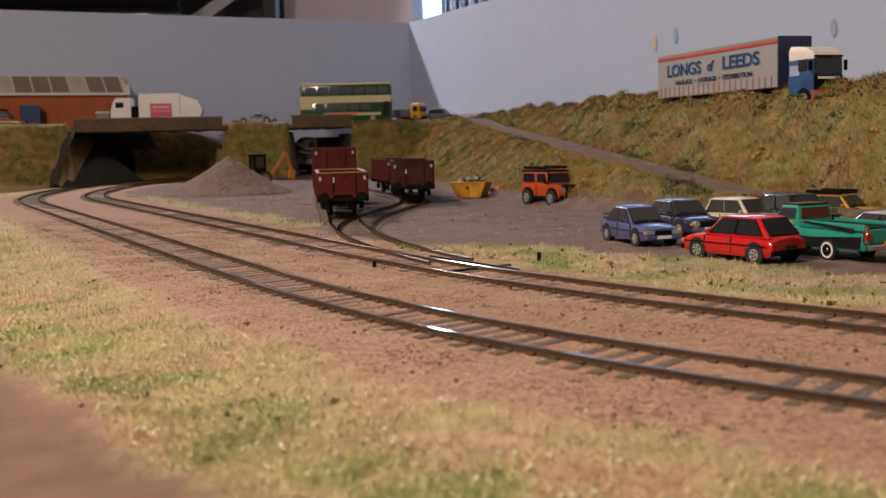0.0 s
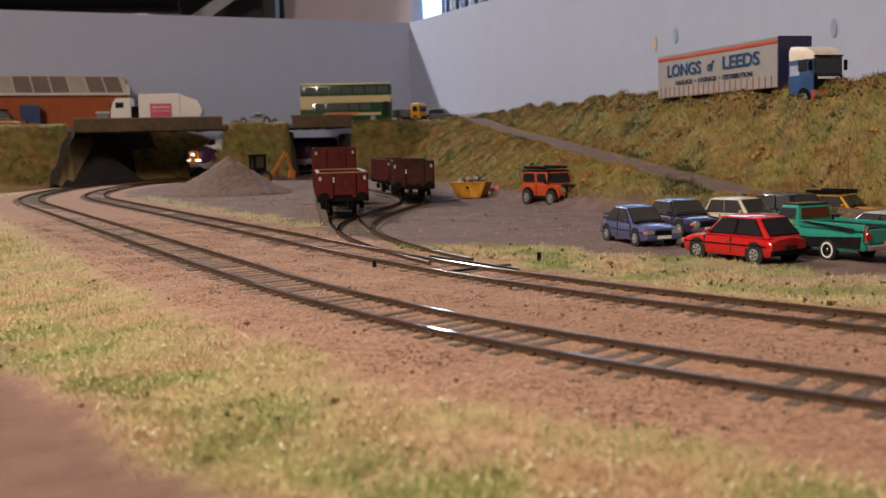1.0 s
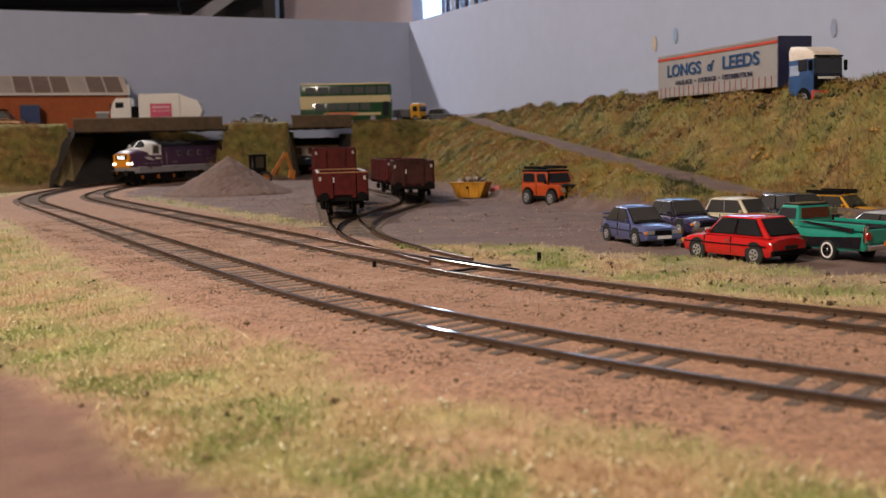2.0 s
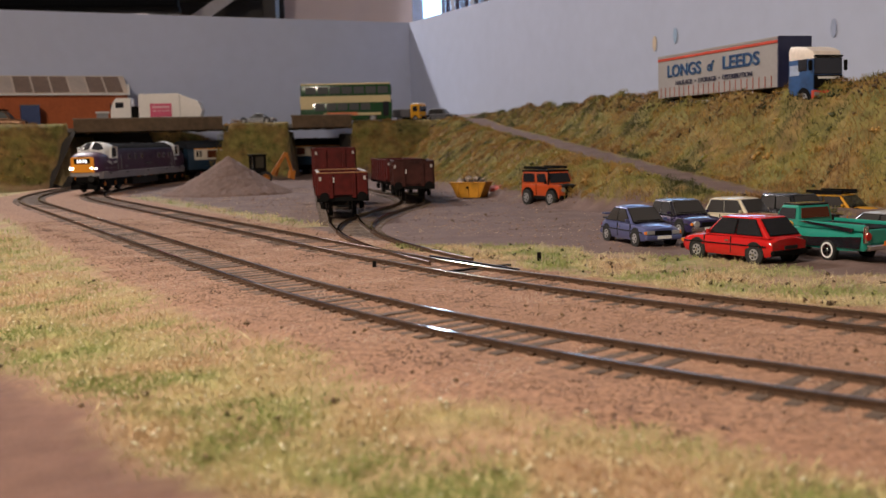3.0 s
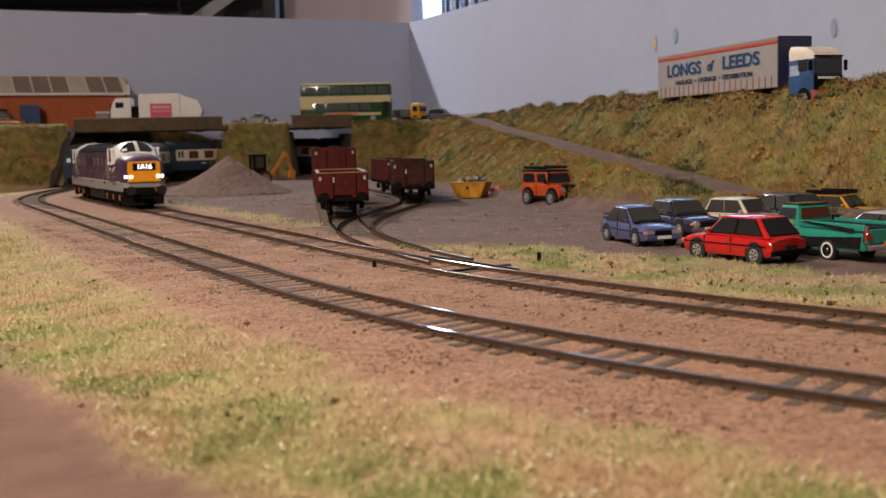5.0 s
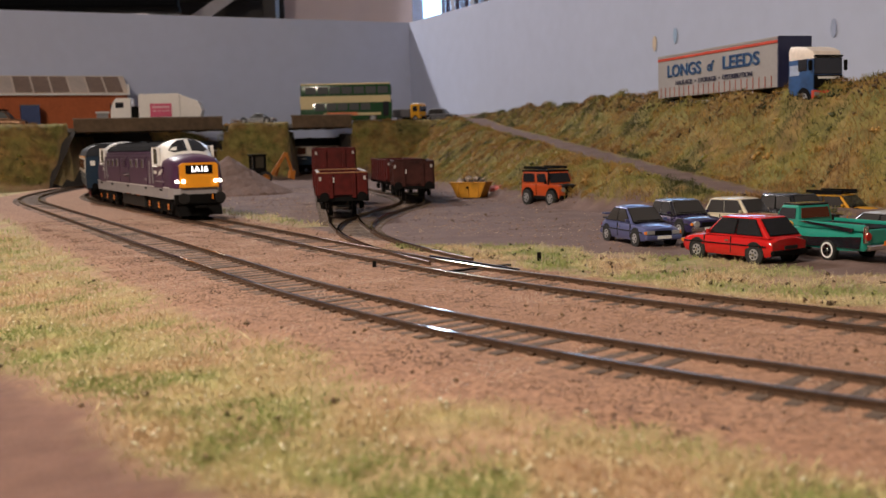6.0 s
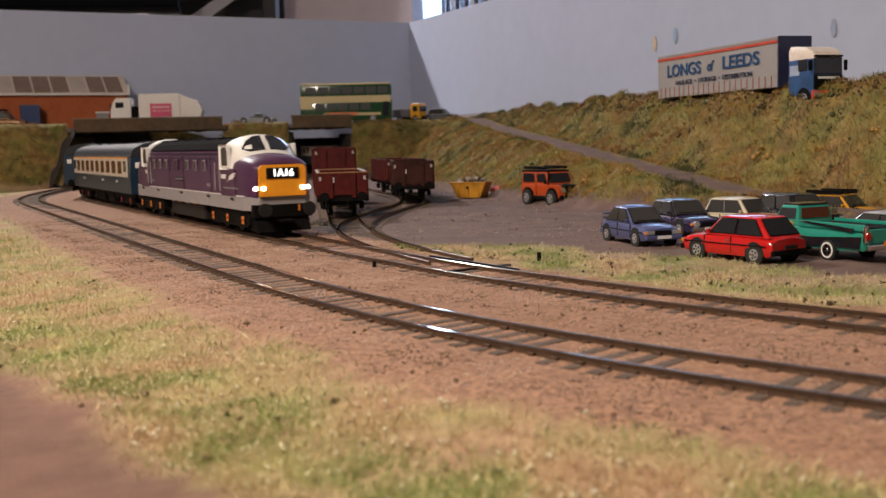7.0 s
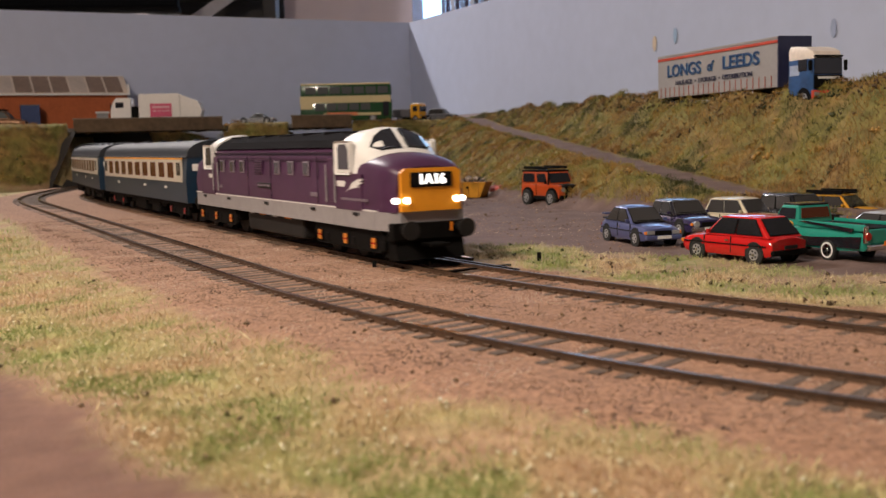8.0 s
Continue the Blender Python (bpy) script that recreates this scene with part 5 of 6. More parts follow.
def container():
    c = thing("storage_container", -531, 1372, ROAD_Z, 24, "dark blue storage container beside the brick depot", "container")
    bl = mat("container_blue", (0.03, 0.055, 0.17), 0.5)
    part("shell", box(B(), 0, 0, 16, 23, 18, 32, 0.4), bl, c, "dark blue shell")
    for k in range(8):
        part("rib", box(B(), -9.8 + k * 2.8, -9.2, 16, 1.1, 0.8, 29), bl, c)
    part("lid", box(B(), 0, 0, 32.6, 24, 19, 1.4, 0.4), mat("container_lid", (0.16, 0.12, 0.10), 0.6), c, "brown lid")


container()
car("bronze car parked on the upper road", -550, 1330, 8, BRONZE, L=58, W=23, H=24, hood=0.27, boot=0.1, glass=BUSGLASS, z=ROAD_Z, group="cars on the upper road", rack=True)
car("low silver sports car on the upper road", -247, 1425, 176, SILV, L=50, W=22, H=13.5, hood=0.34, boot=0.2, roof_in=(0.6, 0.5), z=ROAD_Z + 2, group="cars on the upper road", glass=BUSGLASS, wr=4.2)


def small_lorry():
    c = thing("tipper_lorry", -38, 1500, ROAD_Z, -35, "yellow cabbed tipper lorry on the upper road", "lorry")
    part("cab", box(B(), 10, 0, 15, 16, 18, 20, 1.5), YELP, c, "yellow cab", True)
    part("windscreen", box(B(), 18.2, 0, 18.5, 0.8, 15, 8, 0.3), GLASS, c)
    part("cab_roof", box(B(), 10, 0, 25.8, 13, 15, 2, 0.8), WHITE, c)
    for s in (-1, 1):
        part("side_window", box(B(), 11, s * 9.1, 18.5, 8, 0.6, 7, 0.3), GLASS, c)
        for x in (11, -16):
            wheel(c, x, s * 7.6, 4.6, 3.4, SILVER)
        part("headlamp", box(B(), 18.3, s * 6, 9, 0.6, 3, 2), HEADLAMP, c)
    part("tipper_body", box(B(), -14, 0, 13, 30, 19, 11, 0.6), mat("tipper_grey", (0.12, 0.11, 0.12), 0.6), c, "dark grey tipper body")
    part("chassis", box(B(), -3, 0, 6, 44, 8, 4), BLACK, c)


small_lorry()
car("grey car behind the tipper on the upper road", 2, 1505, -20, mat("dull_grey_paint", (0.14, 0.14, 0.16), 0.5), L=48, W=20, H=17, z=ROAD_Z + 1, group="cars on the upper road")


# ---------------------------------------------------------------- wagons
MAROON = mat("maroon_wagon_paint", (0.085, 0.0075, 0.006), 0.55, 0, 0.22, 200, 0.1, dirt=0.3, spec=0.25)
DIRTYWAGON = mat("dirty_brown_wagon_paint", (0.050, 0.014, 0.011), 0.7, 0, 0.35, 160, 0.1, dirt=0.4, spec=0.2)
WAGONRIM = mat("pale_worn_rim", (0.33, 0.30, 0.29), 0.6, 0, 0.2)
RUSTRIM = mat("rusty_rim", (0.24, 0.105, 0.04), 0.7, 0, 0.3)
LOAD = mat("grey_load_sheet", (0.075, 0.07, 0.068), 0.8, 0, 0.2, 200, 0.3)


def wagon(label, x, y, rz, paint_m, z=0.0, load=True, rim=WAGONRIM, L=86, tall=0.0):
    c = thing("open_wagon", x, y, z, rz, label, "wagon", "open wagons on the sidings")
    hw, z0, z1 = 14.6, 11.5, 29.5 + tall
    for s in (-1, 1):
        part("side_wall", box(B(), 0, s * hw, (z0 + z1) / 2, L, 1.4, z1 - z0, 0.2), paint_m, c)
        part("side_rim", box(B(), 0, s * hw, z1 + 0.4, L + 1, 2.0, 1.0, 0.2), rim, c, "pale worn top rim")
        for k in range(7):
            part("side_rib", box(B(), -L / 2 + 6 + k * (L - 12) / 6, s * (hw + 1), (z0 + z1) / 2, 1.6, 1.2, z1 - z0 - 1), paint_m, c)
        for x_ in (-26, 26):
            bm = cyl(B(), x_, s * 7.6, 6.2, 6.2, 2.2, "y", 18)
            cyl(bm, x_, s * 6.5, 6.2, 7.0, 0.6, "y", 18)
            part("wheel", bm, DARKGREY, c)
            part("axle_guard", prism(B(), [(x_ - 5, 11), (x_ - 2, 3.5), (x_ + 2, 3.5), (x_ + 5, 11)], s * 11.5 - 0.6, s * 11.5 + 0.6), BLACK, c)
            part("axle_box", box(B(), x_, s * 12.6, 6, 4, 2, 4, 0.4), BLACK, c)
        part("sole_bar", box(B(), 0, s * 12, 10.4, L - 2, 2, 3), BLACK, c)
    for e in (-1, 1):
        part("end_wall", box(B(), e * L / 2, 0, (z0 + z1) / 2, 1.4, 2 * hw + 1.2, z1 - z0, 0.2), paint_m, c)
        part("end_rim", box(B(), e * L / 2, 0, z1 + 0.4, 2.0, 2 * hw + 2, 0.8, 0.2), RUSTRIM if rim is WAGONRIM else paint_m, c, "rusty end rim")
        for y_ in (-7, 7):
            part("end_post", box(B(), e * (L / 2 + 1), y_, (z0 + z1) / 2, 1.6, 2.2, z1 - z0), paint_m, c)
        for s in (-1, 1):
            part("corner_plate", box(B(), e * (L / 2 + 0.9), s * 13.6, z1 - 3.0, 0.5, 1.5, 2.4), WAGONRIM, c)
            bu = part("buffer", cyl(B(), e * (L / 2 + 4), s * 11.4, 12.5, 1.6, 8, "x", 12), BLACK, c)
            part("buffer_head", cyl(B(), e * (L / 2 + 8), s * 11.4, 12.5, 2.9, 1, "x", 18), BLACK, bu)
        part("buffer_beam", box(B(), e * (L / 2 - 0.5), 0, 11.4, 2.4, 32, 4.4, 0.3), BLACK, c)
        part("coupling", box(B(), e * (L / 2 + 4), 0, 6.5, 9, 8, 1.0, 0.2), BLACK, c)
        part("tie_plate", box(B(), e * (L / 2 + 1.1), -5.6, 22.5, 0.4, 1.2, 3.2), WHITE, c)
    part("floor", box(B(), 0, 0, 11.6, L - 1, 2 * hw, 1.2), BLACK, c)
    if load:
        part("load_sheet", box(B(), 0, 0, z1 - 3.4, L - 2.5, 2 * hw - 2, 1.2, 0.3), LOAD, c, "grey sheeted load")
        part("load_bar", box(B(), -8, 0, z1 - 2.4, 2, 2 * hw - 2, 1.2), WAGONRIM, c)
    return c


def on_siding(ln, y):
    i = int(np.argmin(abs(ln[2] - y)))
    return ln[1][i], ln[2][i], math.degrees(ln[4][i])


for label, ln, y, pm, load, rim, z in (("maroon open wagon with a sheeted grey load", SIDING_A, 682, MAROON, True, WAGONRIM, -3), ("maroon open wagon coupled behind the loaded one", SIDING_A, 822, MAROON, False, MAROON, 11.5),
                                       ("dirty brown open wagon with worn ends", SIDING_B, 830, DIRTYWAGON, True, DIRTYWAGON, 0), ("reddish brown open wagon coupled behind a dirty one", SIDING_B, 930, MAROON, True, MAROON, 0)):
    wx, wy, wh = on_siding(ln, y)
    wagon(label, wx, wy, wh, pm, 0, load, rim, tall=z)


# ---------------------------------------------------------------- yard clutter
def skip():
    c = thing("waste_skip", 25, 866, -2.7, -22, "yellow steel skip heaped with rubble", "skip")
    ym = mat("skip_yellow", (0.55, 0.25, 0.02), 0.5, 0, 0.25, 150, dirt=0.3)
    bm = B()
    lo, hi = [(-10, -8), (10, -8), (10, 8), (-10, 8)], [(-15.5, -9.5), (15.5, -9.5), (15.5, 9.5), (-15.5, 9.5)]
    rings = [[(x, y, 0.6) for x, y in lo], [(x, y, 13) for x, y in hi], [(x * 0.94, y * 0.92, 13) for x, y in hi], [(x * 0.94, y * 0.92, 10) for x, y in hi]]
    part("shell", loft(bm, rings), ym, c, "yellow tapered shell")
    for s in (-1, 1):
        part("rim", box(B(), 0, s * 9.6, 12.8, 32, 1.2, 1.2, 0.3), ym, c)
        for k in (-8, 0, 8):
            part("rib", box(B(), k * 1.1, s * 9.2, 7, 1.2, 1.2, 11, 0.2), ym, c)
        part("lug", cyl(B(), 0, s * 10.4, 9, 0.9, 1.6, "y", 8), BLACK, c)
    r = random.Random(7)
    mats = [mat("rubble_grey", (0.28, 0.23, 0.20), 0.9), mat("rubble_dark", (0.07, 0.055, 0.05), 0.9), mat("rubble_pale", (0.50, 0.40, 0.33), 0.9)]
    for k in range(46):
        x, y = r.uniform(-12, 12), r.uniform(-7, 7)
        z = 11.5 + 5.5 * (1 - (x / 14) ** 2) * (1 - (y / 9) ** 2) * r.uniform(0.5, 1)
        part("rubble", box(B(), x, y, z, r.uniform(1.5, 6), r.uniform(1.2, 3), r.uniform(1, 2.2), 0.2, Euler((r.uniform(-1, 1), r.uniform(-1, 1), r.uniform(0, 3))).to_matrix().to_4x4()), r.choice(mats), c)


skip()


def barrel():
    c = thing("oil_drum", 47, 874, 2.0, -35, "red oil drum lying on its side", "drum", ry=90)
    part("drum", cyl(B(), 0, 0, 0, 4.6, 10.5, "z", 20), mat("drum_red", (0.48, 0.06, 0.04), 0.5), c, "red drum")
    part("drum_end", cyl(B(), 0, 0, 5.8, 4.5, 1.4, "z", 20), mat("drum_grey", (0.33, 0.28, 0.25), 0.6), c, "grey drum end")
    for z in (-3, 3):
        part("hoop", cyl(B(), 0, 0, z, 4.9, 0.7, "z", 20), mat("drum_red", (0.48, 0.06, 0.04), 0.5), c)


barrel()


def digger():
    c = thing("backhoe_digger", -203, 1165, 2, 205, "backhoe digger with black cab frame and orange arm behind the heap", "digger")
    om = mat("digger_orange", (0.40, 0.13, 0.012), 0.55, 0, 0.25, 150)
    for x in (-6, 6):
        for y in (-9, 9):
            part("cab_post", box(B(), x, y, 21, 2.2, 2.2, 22, 0.3), BLACK, c, "black cab post")
    part("cab_roof", box(B(), 0, 0, 32.4, 16, 22, 2.0, 0.5), BLACK, c)
    part("cab_glass", box(B(), 0, 0, 25, 11.6, 17, 13), glass_mat("cab_pane", (0.05, 0.045, 0.035), 0.15), c)
    part("cab_lower", box(B(), 0, 0, 14, 13, 19, 9, 0.5), BLACK, c)
    part("body", box(B(), 8, 0, 8, 40, 17, 9, 1), om, c, "orange body")
    for s in (-1, 1):
        wheel(c, -6, s * 9.5, 7.2, 4, om)
        wheel(c, 22, s * 9, 5, 3.5, om)
    for p, q, w in (((-16, 0, 10), (-32, 2, 34), 3.6), ((-32, 2, 34), (-38, 2, 14), 3.0), ((-22, -6, 8), (-26, -6, 20), 2.4)):
        a, b_ = Vector(p), Vector(q)
        d = b_ - a
        m = Matrix.Translation((a + b_) / 2) @ d.to_track_quat("Z", "Y").to_matrix().to_4x4()
        bm = B()
        bmesh.ops.create_cube(bm, size=1, matrix=m @ Matrix.Diagonal((w, w, d.length, 1)))
        part("arm", bm, om, c, "orange digging arm")
    part("bucket", prism(B(), [(-42, 14), (-36, 14), (-35, 6), (-40, 4)], -4, 6), om, c)


digger()


def gravel_heap():
    n, r = 80, random.Random(2)
    gx, gy = np.meshgrid(np.linspace(-1, 1, n), np.linspace(-1, 1, n))
    x, y = gx.ravel() * 68, gy.ravel() * 62
    d = np.hypot(x / 63, y / 58) + 0.05 * wobble(x, y, 17, 4)
    z = 35 * np.maximum(0, 1 - d) ** 1.12 + 0.7 * wobble(x, y, 2.2, 1) * (d < 1) + 0.4 * np.random.RandomState(1).randn(len(x)) * (d < 1) - 3.2 - 3 * (d > 1.02)
    i = (np.arange(n - 1)[:, None] * n + np.arange(n - 1)).ravel()
    m = mat("heaped_grey_brown_gravel", (0.175, 0.112, 0.095), 0.95, 0, 0.28, 900, 0.8)
    ob = mesh_from("gravel_mound", np.c_[x, y, z], np.c_[i, i + 1, i + n + 1, i + n], m)
    ob.data.polygons.foreach_set("use_smooth", [True] * len(ob.data.polygons))
    ob.matrix_basis = pose(-0.212, 1.048, 0.0022, 0, 0, 0)
    tagged(ob, "conical heap of grey-brown gravel in the yard", "heap")


gravel_heap()
tagged(part("wooden_post", box(B(), 244, 590, 14, 8, 6, 36, 1.0), TIMBER), "short pale wooden post beside the bank", "post")


# ---------------------------------------------------------------- static grass, clumps and stones
def fibres(name, x, y, z, length, width, lean, material, label, seed):
    """Upright tapering fibres as three-sided slivers."""
    r = np.random.RandomState(seed)
    n = len(x)
    a, b = r.rand(n) * 2 * np.pi, r.rand(n) * 2 * np.pi
    ln = length * (0.5 + r.rand(n))
    w = width * (0.6 + 0.8 * r.rand(n))
    tilt = lean * r.rand(n)
    tx, ty, tz = np.cos(b) * np.sin(tilt) * ln, np.sin(b) * np.sin(tilt) * ln, np.cos(tilt) * ln
    dx, dy = np.cos(a) * w / 2, np.sin(a) * w / 2
    v = np.empty((n, 4, 3))
    v[:, 0] = np.c_[x - dx, y - dy, z - 0.3]
    v[:, 1] = np.c_[x + dx, y + dy, z - 0.3]
    v[:, 2] = np.c_[x + dx * 0.7 + tx * 0.6, y + dy * 0.7 + ty * 0.6, z + tz * 0.68]
    v[:, 3] = np.c_[x + tx, y + ty, z + tz]
    ob = mesh_from(name, v.reshape(-1, 3), np.arange(n * 4).reshape(n, 4), material)
    return tagged(ob, label, "grass", kind="stuff")


def crumbs(name, x, y, z, size, material, label, category, seed, flat=1.0):
    """Little four-sided lumps, turned at random."""
    r = np.random.RandomState(seed)
    n = len(x)
    base = np.array([(1, 1, 1), (1, -1, -1), (-1, 1, -1), (-1, -1, 1)], float)
    q = r.randn(n, 4)
    q /= np.linalg.norm(q, axis=1)[:, None]
    w, a, b, c = q.T
    rot = np.stack([np.stack([1 - 2 * (b * b + c * c), 2 * (a * b - c * w), 2 * (a * c + b * w)], 1), np.stack([2 * (a * b + c * w), 1 - 2 * (a * a + c * c), 2 * (b * c - a * w)], 1),
                    np.stack([2 * (a * c - b * w), 2 * (b * c + a * w), 1 - 2 * (a * a + b * b)], 1)], 1)
    s = size * (0.45 + 1.1 * r.rand(n) ** 2)
    v = np.einsum("nij,kj->nki", rot, base) * s[:, None, None] * (0.7 + 0.6 * r.rand(n, 4, 1))
    v[:, :, 2] *= flat
    v += np.c_[x, y, z][:, None, :]
    f = (np.arange(n)[:, None, None] * 4 + np.array([(0, 1, 2), (0, 3, 1), (0, 2, 3), (1, 3, 2)])).reshape(-1, 3)
    return tagged(mesh_from(name, v.reshape(-1, 3), f, material), label, category, kind="stuff")


STRAW = leaf_mat("straw_and_green_fibres", [(0.25, 0.31, 0.09), (0.40, 0.42, 0.17), (0.58, 0.50, 0.27), (0.68, 0.54, 0.33), (0.54, 0.38, 0.22)], 0.5, 0.35)
STEMS = leaf_mat("shiny_straw_stems", [(0.62, 0.56, 0.30), (0.75, 0.62, 0.36), (0.80, 0.70, 0.46)], 0.18)
# very smooth pale flecks, added to imitate the sparkle of the grass
GLINT = leaf_mat("glint_straw_flecks", [(0.70, 0.62, 0.40), (0.80, 0.76, 0.55)], 0.08)
BANKG = leaf_mat("bank_grass_fibres", [(0.055, 0.058, 0.010), (0.21, 0.205, 0.034), (0.36, 0.285, 0.07), (0.28, 0.15, 0.028), (0.46, 0.265, 0.066), (0.12, 0.05, 0.014), (0.32, 0.17, 0.043)], 0.65, 0.26, 26)
SCRUB = leaf_mat("dark_scrub_clumps", [(0.035, 0.040, 0.012), (0.06, 0.055, 0.02), (0.085, 0.058, 0.024), (0.07, 0.04, 0.02), (0.10, 0.06, 0.03)], 0.8)
STONES = leaf_mat("ballast_stones", [(0.10, 0.06, 0.04), (0.24, 0.145, 0.095), (0.40, 0.26, 0.18), (0.30, 0.18, 0.12), (0.58, 0.43, 0.33)], 0.85)
EARTHY = leaf_mat("dark_earth_crumbs", [(0.08, 0.05, 0.027), (0.13, 0.08, 0.04), (0.19, 0.12, 0.06)], 0.9)


def scatter(n, x0, x1, y0, y1, seed):
    r = np.random.RandomState(seed)
    x, y = r.uniform(x0, x1, n), r.uniform(y0, y1, n)
    out = ground_height(x, y)
    return (x, y) + out


def pick(keep, *arrays):
    return [a[keep] for a in arrays]


def dress():
    # near verge
    r = np.random.RandomState(11)
    y = 85 + 535 * r.rand(520000) ** 1.25
    x = r.uniform(-1, 1, len(y)) * (0.45 * y + 25)
    z, di, si, ai, do, so, ao, u, v, zu = ground_height(x, y)
    low = low_turf(x, y, do, so)
    t = np.random.RandomState(5).rand(len(x)) < low * np.clip(0.62 + 0.55 * wobble(x, y, 13, 9), 0.04, 1)
    fibres("verge_grass", *pick(t, x, y, z), 1.5, 0.11, 1.3, STRAW, "pale straw and green static grass on the near verge", 1)
    tall = t & (np.random.RandomState(6).rand(len(x)) < 0.006)
    fibres("tall_grass", *pick(tall, x, y, z), 3.4, 0.16, 1.1, STEMS, "longer pale grass stems in the verge", 2)
    lump = t & (np.random.RandomState(8).rand(len(x)) < 0.0016)
    crumbs("verge_crumbs", *pick(lump, x, y, z + 0.3), 0.46, EARTHY, "dark earthy crumbs scattered in the verge", "debris", 3)
    # added facets that catch the lamps as glints on the grass
    fleck = t & (np.random.RandomState(27).rand(len(x)) < 0.025)
    crumbs("glint_flecks", *pick(fleck, x, y, z + 0.9), 0.24, GLINT, "shiny flecks of scatter in the verge grass", "flecks", 28)
    # far verge left
    x, y, z, di, si, ai, do, so, ao, u, v, zu = scatter(50000, -620, 60, 480, 1150, 12)
    t = (turf_mask(x, y, z, di, si, ai, do, so, u, v) > 0) & (z < 8) & (abs(x) < 0.45 * y + 25) & (np.random.RandomState(7).rand(len(x)) < np.clip(0.5 + 0.6 * wobble(x, y, 16, 9), 0.05, 1))
    fibres("verge_grass", *pick(t, x, y, z), 3.0, 0.5, 1.1, STRAW, "pale static grass beside the running lines", 4)
    # strip before the parked cars
    x, y, z, di, si, ai, do, so, ao, u, v, zu = scatter(170000, -60, 240, 200, 480, 13)
    t = (turf_mask(x, y, z, di, si, ai, do, so, u, v) > 0) & (si > 0) & (z < 4) & (np.random.RandomState(7).rand(len(x)) < np.clip(0.45 + 0.6 * wobble(x, y, 12, 9), 0.06, 1))
    fibres("strip_grass", *pick(t, x, y, z), 1.7, 0.16, 1.35, STRAW, "straggling straw grass strip before the parked cars", 5)
    lump = t & (np.random.RandomState(9).rand(len(x)) < 0.012)
    crumbs("strip_clumps", *pick(lump, x, y, z + 0.5), 0.52, SCRUB, "small dark weed clumps in the grass strip", "weeds", 6)
    # banks
    x, y, z, di, si, ai, do, so, ao, u, v, zu = scatter(1000000, -640, 330, 420, 1470, 14)
    free = ~((v > -3) & (v < 100) & (z > 60))
    t = (z > 4) & ~((abs(u) < 16) & (y > 200)) & free & (x < 0.46 * y + 10) & (x > -0.46 * y - 10) & (u < 140)
    fibres("bank_grass", *pick(t, x, y, z), 2.9, 0.3, 1.3, BANKG, "olive and ochre static grass on the banks", 7)
    r = np.random.RandomState(17)
    fibres("far_bank_grass", *far_bank_point(r.rand(16000), r.rand(16000) * 0.96), 3.0, 0.45, 1.3, BANKG, "ochre static grass on the embankment below the bridge", 18)
    w = wobble(x, y, 11, 6) + 0.6 * wobble(x + z, y - z, 5, 2)
    rr = np.random.RandomState(10).rand(len(x))
    lump = t & (((w > 0.80) & (rr < 0.6)) | (rr < 0.006))
    lipline = (u > 0) & (z > 64) & (rr < 0.16) & (u < 120) & t
    s = lump | lipline
    crumbs("scrub_clumps", *pick(s, x, y, z + 1.3), 0.62, SCRUB, "dark brown-green scrub clumps on the banks", "scrub", 8)
    heads = t & (np.random.RandomState(21).rand(len(x)) < 0.0045)
    hx, hy, hz = pick(heads, x, y, z)
    r = np.random.RandomState(22)
    k = 70
    ox, oy = r.randn(len(hx), k) * 4.2, r.randn(len(hx), k) * 4.2
    big = r.uniform(0.5, 1.5, (len(hx), 1))
    tx, ty = (hx[:, None] + ox * big).ravel(), (hy[:, None] + oy * big).ravel()
    tz = (hz[:, None] + (2.6 - 0.09 * (ox ** 2 + oy ** 2)) * big).ravel()
    over = tz > ground_height(tx, ty)[0] - 0.5
    fibres("bank_tufts", *pick(over, tx, ty, tz), 2.6, 0.3, 1.5, BANKG, "rounded ochre and olive tufts on the banks", 23)
    pale = t & (w < -0.75) & (rr < 0.12)
    crumbs("pale_tufts", *pick(pale, x, y, z + 1.0), 1.2, BANKG, "pale mossy tufts on the banks", "moss", 9)
    # grit on the yard
    x, y, z, di, si, ai, do, so, ao, u, v, zu = scatter(60000, -330, 230, 420, 1150, 19)
    t = (si > 0) & (di > 30) & (z < 2) & (turf_mask(x, y, z, di, si, ai, do, so, u, v) < 1) & (abs(x) < 0.45 * y + 20)
    t &= np.random.RandomState(20).rand(len(x)) < np.clip(0.35 + 0.5 * wobble(x, y, 24, 4), 0.05, 1)
    crumbs("yard_grit", *pick(t, x, y, z + 0.05), 0.34, STONES, "fine brown grit over the dirt yard", "grit", 24, 0.6)
    few = t & (np.random.RandomState(25).rand(len(x)) < 0.012)
    crumbs("yard_litter", *pick(few, x, y, z + 0.25), 0.5, EARTHY, "dark crumbs of dirt on the yard", "debris", 26)
    # ballast stones
    x, y, z, di, si, ai, do, so, ao, u, v, zu = scatter(260000, -300, 260, 120, 700, 15)
    clear = (abs(di - 8.9) > 1.6) & (abs(do - 8.9) > 1.6)
    t = (turf_mask(x, y, z, di, si, ai, do, so, u, v) < 1) & clear & (abs(x) < 0.45 * y + 20) & ((do < 42) | (di < 34)) & (z < 2)
    inside = (np.minimum(di, do) < 15)
    t &= ~inside | (np.random.RandomState(3).rand(len(x)) < 0.8)
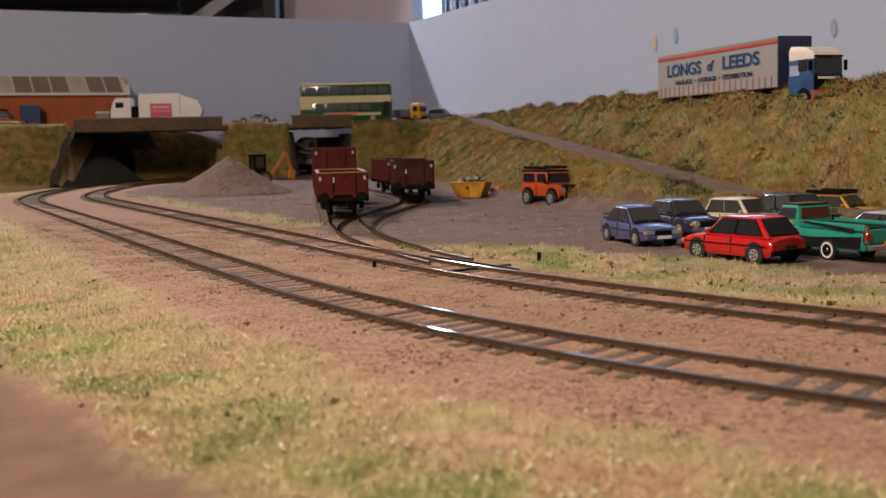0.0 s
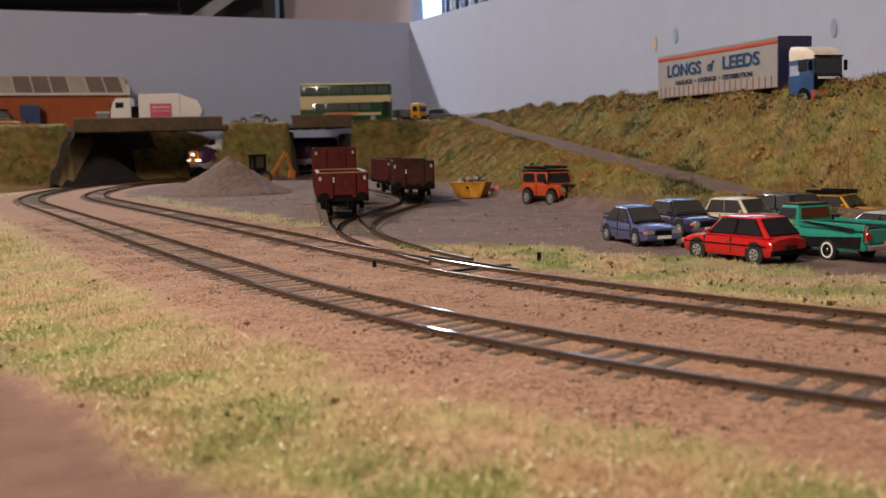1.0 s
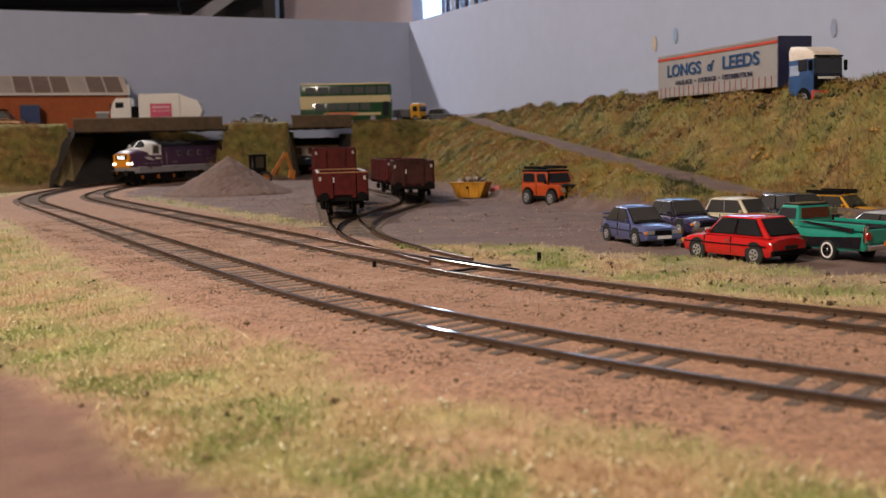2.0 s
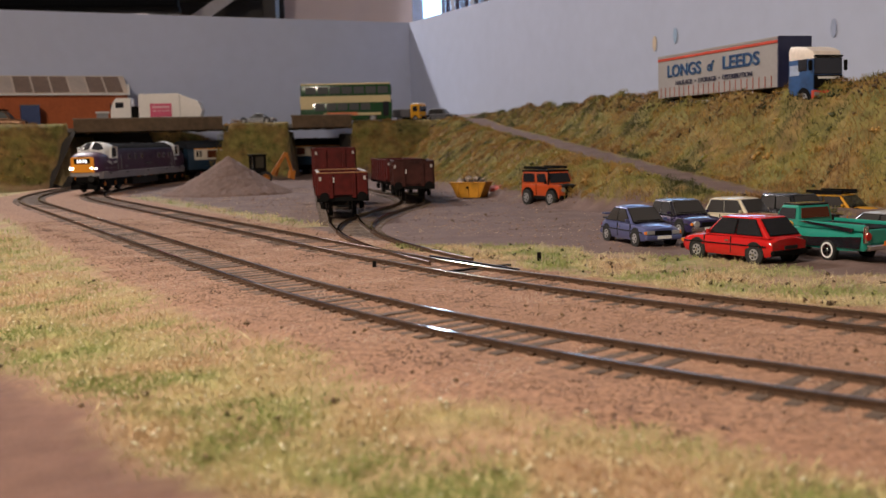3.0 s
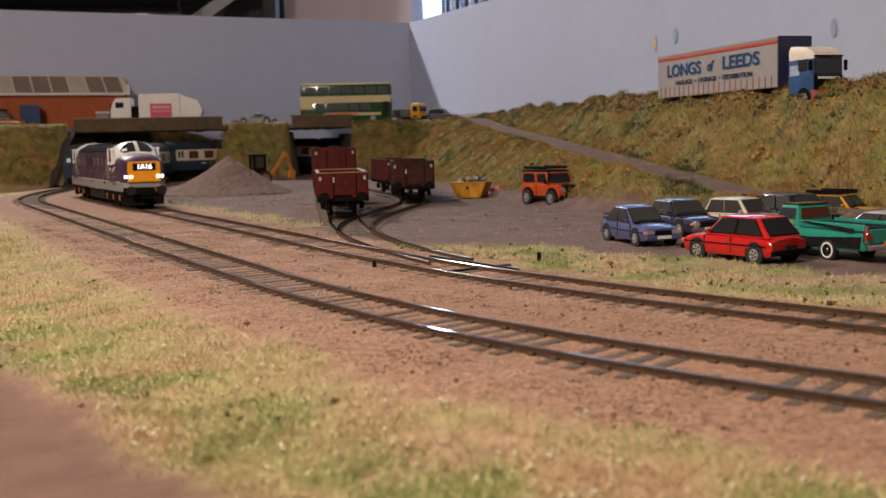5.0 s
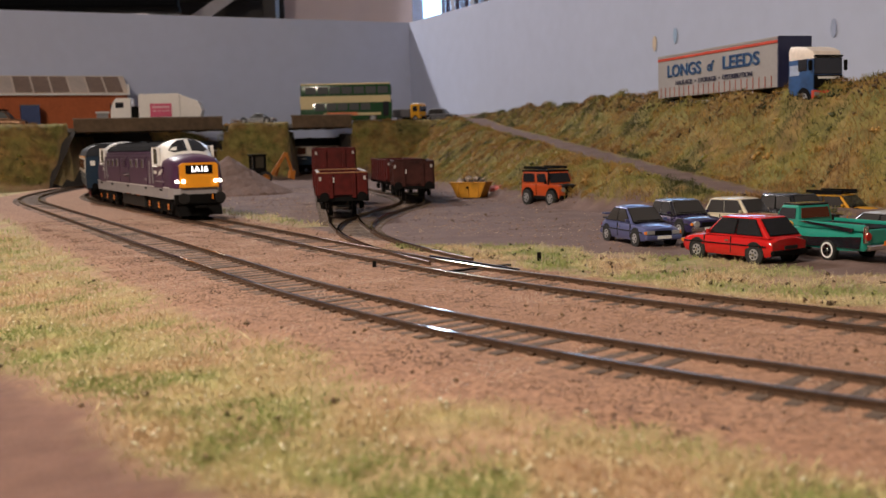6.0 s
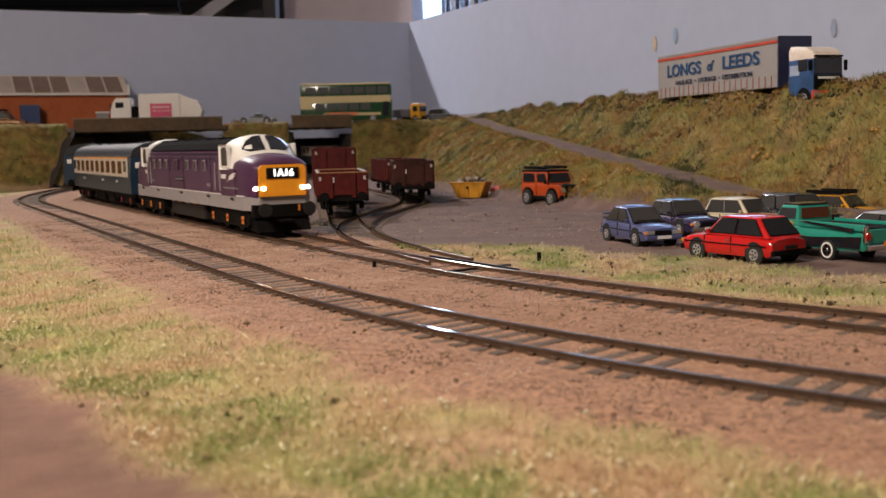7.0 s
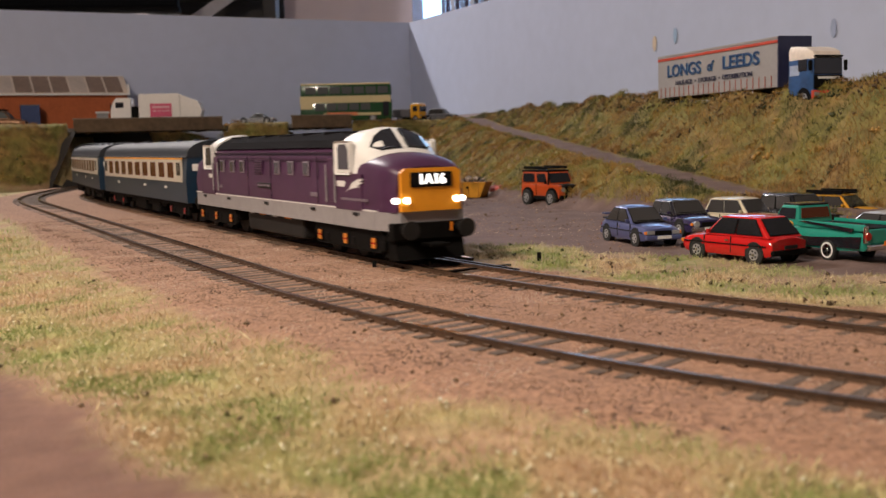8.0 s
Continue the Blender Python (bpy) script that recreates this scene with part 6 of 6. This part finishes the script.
    crumbs("ballast", *pick(t, x, y, z + 0.02), 0.2, STONES, "fine brown ballast stones along the tracks", "ballast", 10, 0.6)
    few = t & (np.random.RandomState(4).rand(len(x)) < 0.004)
    crumbs("loose_stones", *pick(few, x, y, z + 0.2), 0.36, EARTHY, "loose dark stones on the ballast", "stones", 11)


dress()


# ---------------------------------------------------------------- sleepers, last
def lay_sleepers():
    for (ln, a, b, label, gap), tr in zip(TRACKS, track_things):
        s = a + 4
        while s < b - 2:
            x, y, z, h = on_line(ln, s)
            crowded = (ln is SIDING_A or ln is SIDING_B) and float(np.min(np.hypot(INNER[1] - x, INNER[2] - y))) < 17
            if y < 1300 and not crowded and not (ln is SIDING_A and s > ln[0][-1] - 60):
                m = pose(x * MM, y * MM, (z - 2.73 + rng.uniform(-0.22, 0.2) - 0.4 * (ln is SIDING_A or ln is SIDING_B)) * MM, 0, 0, math.degrees(h) + rng.uniform(-1.2, 1.2))
                ob = new("sleeper", SLEEPER_MESH.data)
                ob.parent, ob.matrix_basis = tr, m
                if y < 560:
                    for off in (8.9, -8.9):
                        c = new("chair", CHAIR_MESH.data)
                        c.parent = tr
                        c.matrix_basis = pose(x * MM, y * MM, (z - 1.6) * MM, 0, 0, math.degrees(h)) @ pose(0, off * MM, 0)
            s += gap + rng.uniform(-0.25, 0.25)
    for o in (SLEEPER_MESH, CHAIR_MESH):
        bpy.data.objects.remove(o)


lay_sleepers()


def motions():
    """The train runs along the inner line at a steady pace."""
    def rows(back, half):
        out = []
        for i in range(41):
            t = i * 0.2
            u = t - 7.0
            s = -13.9 + 158.25 * u + 0.778 * u * u - back
            ax, ay, az, _ = on_line(INNER, s + half)
            bx, by, bz, _ = on_line(INNER, s - half)
            turn = math.degrees(math.atan2(ay - by, ax - bx))
            out.append((t, pose((ax + bx) / 2 * MM, (ay + by) / 2 * MM, (az + bz) / 2 * MM, 0, 0, turn)))
        return out

    walk(loco, rows(0, 90.3))
    for i, c in enumerate(coaches):
        walk(c, rows(274 + 270 * i, 93))


motions()
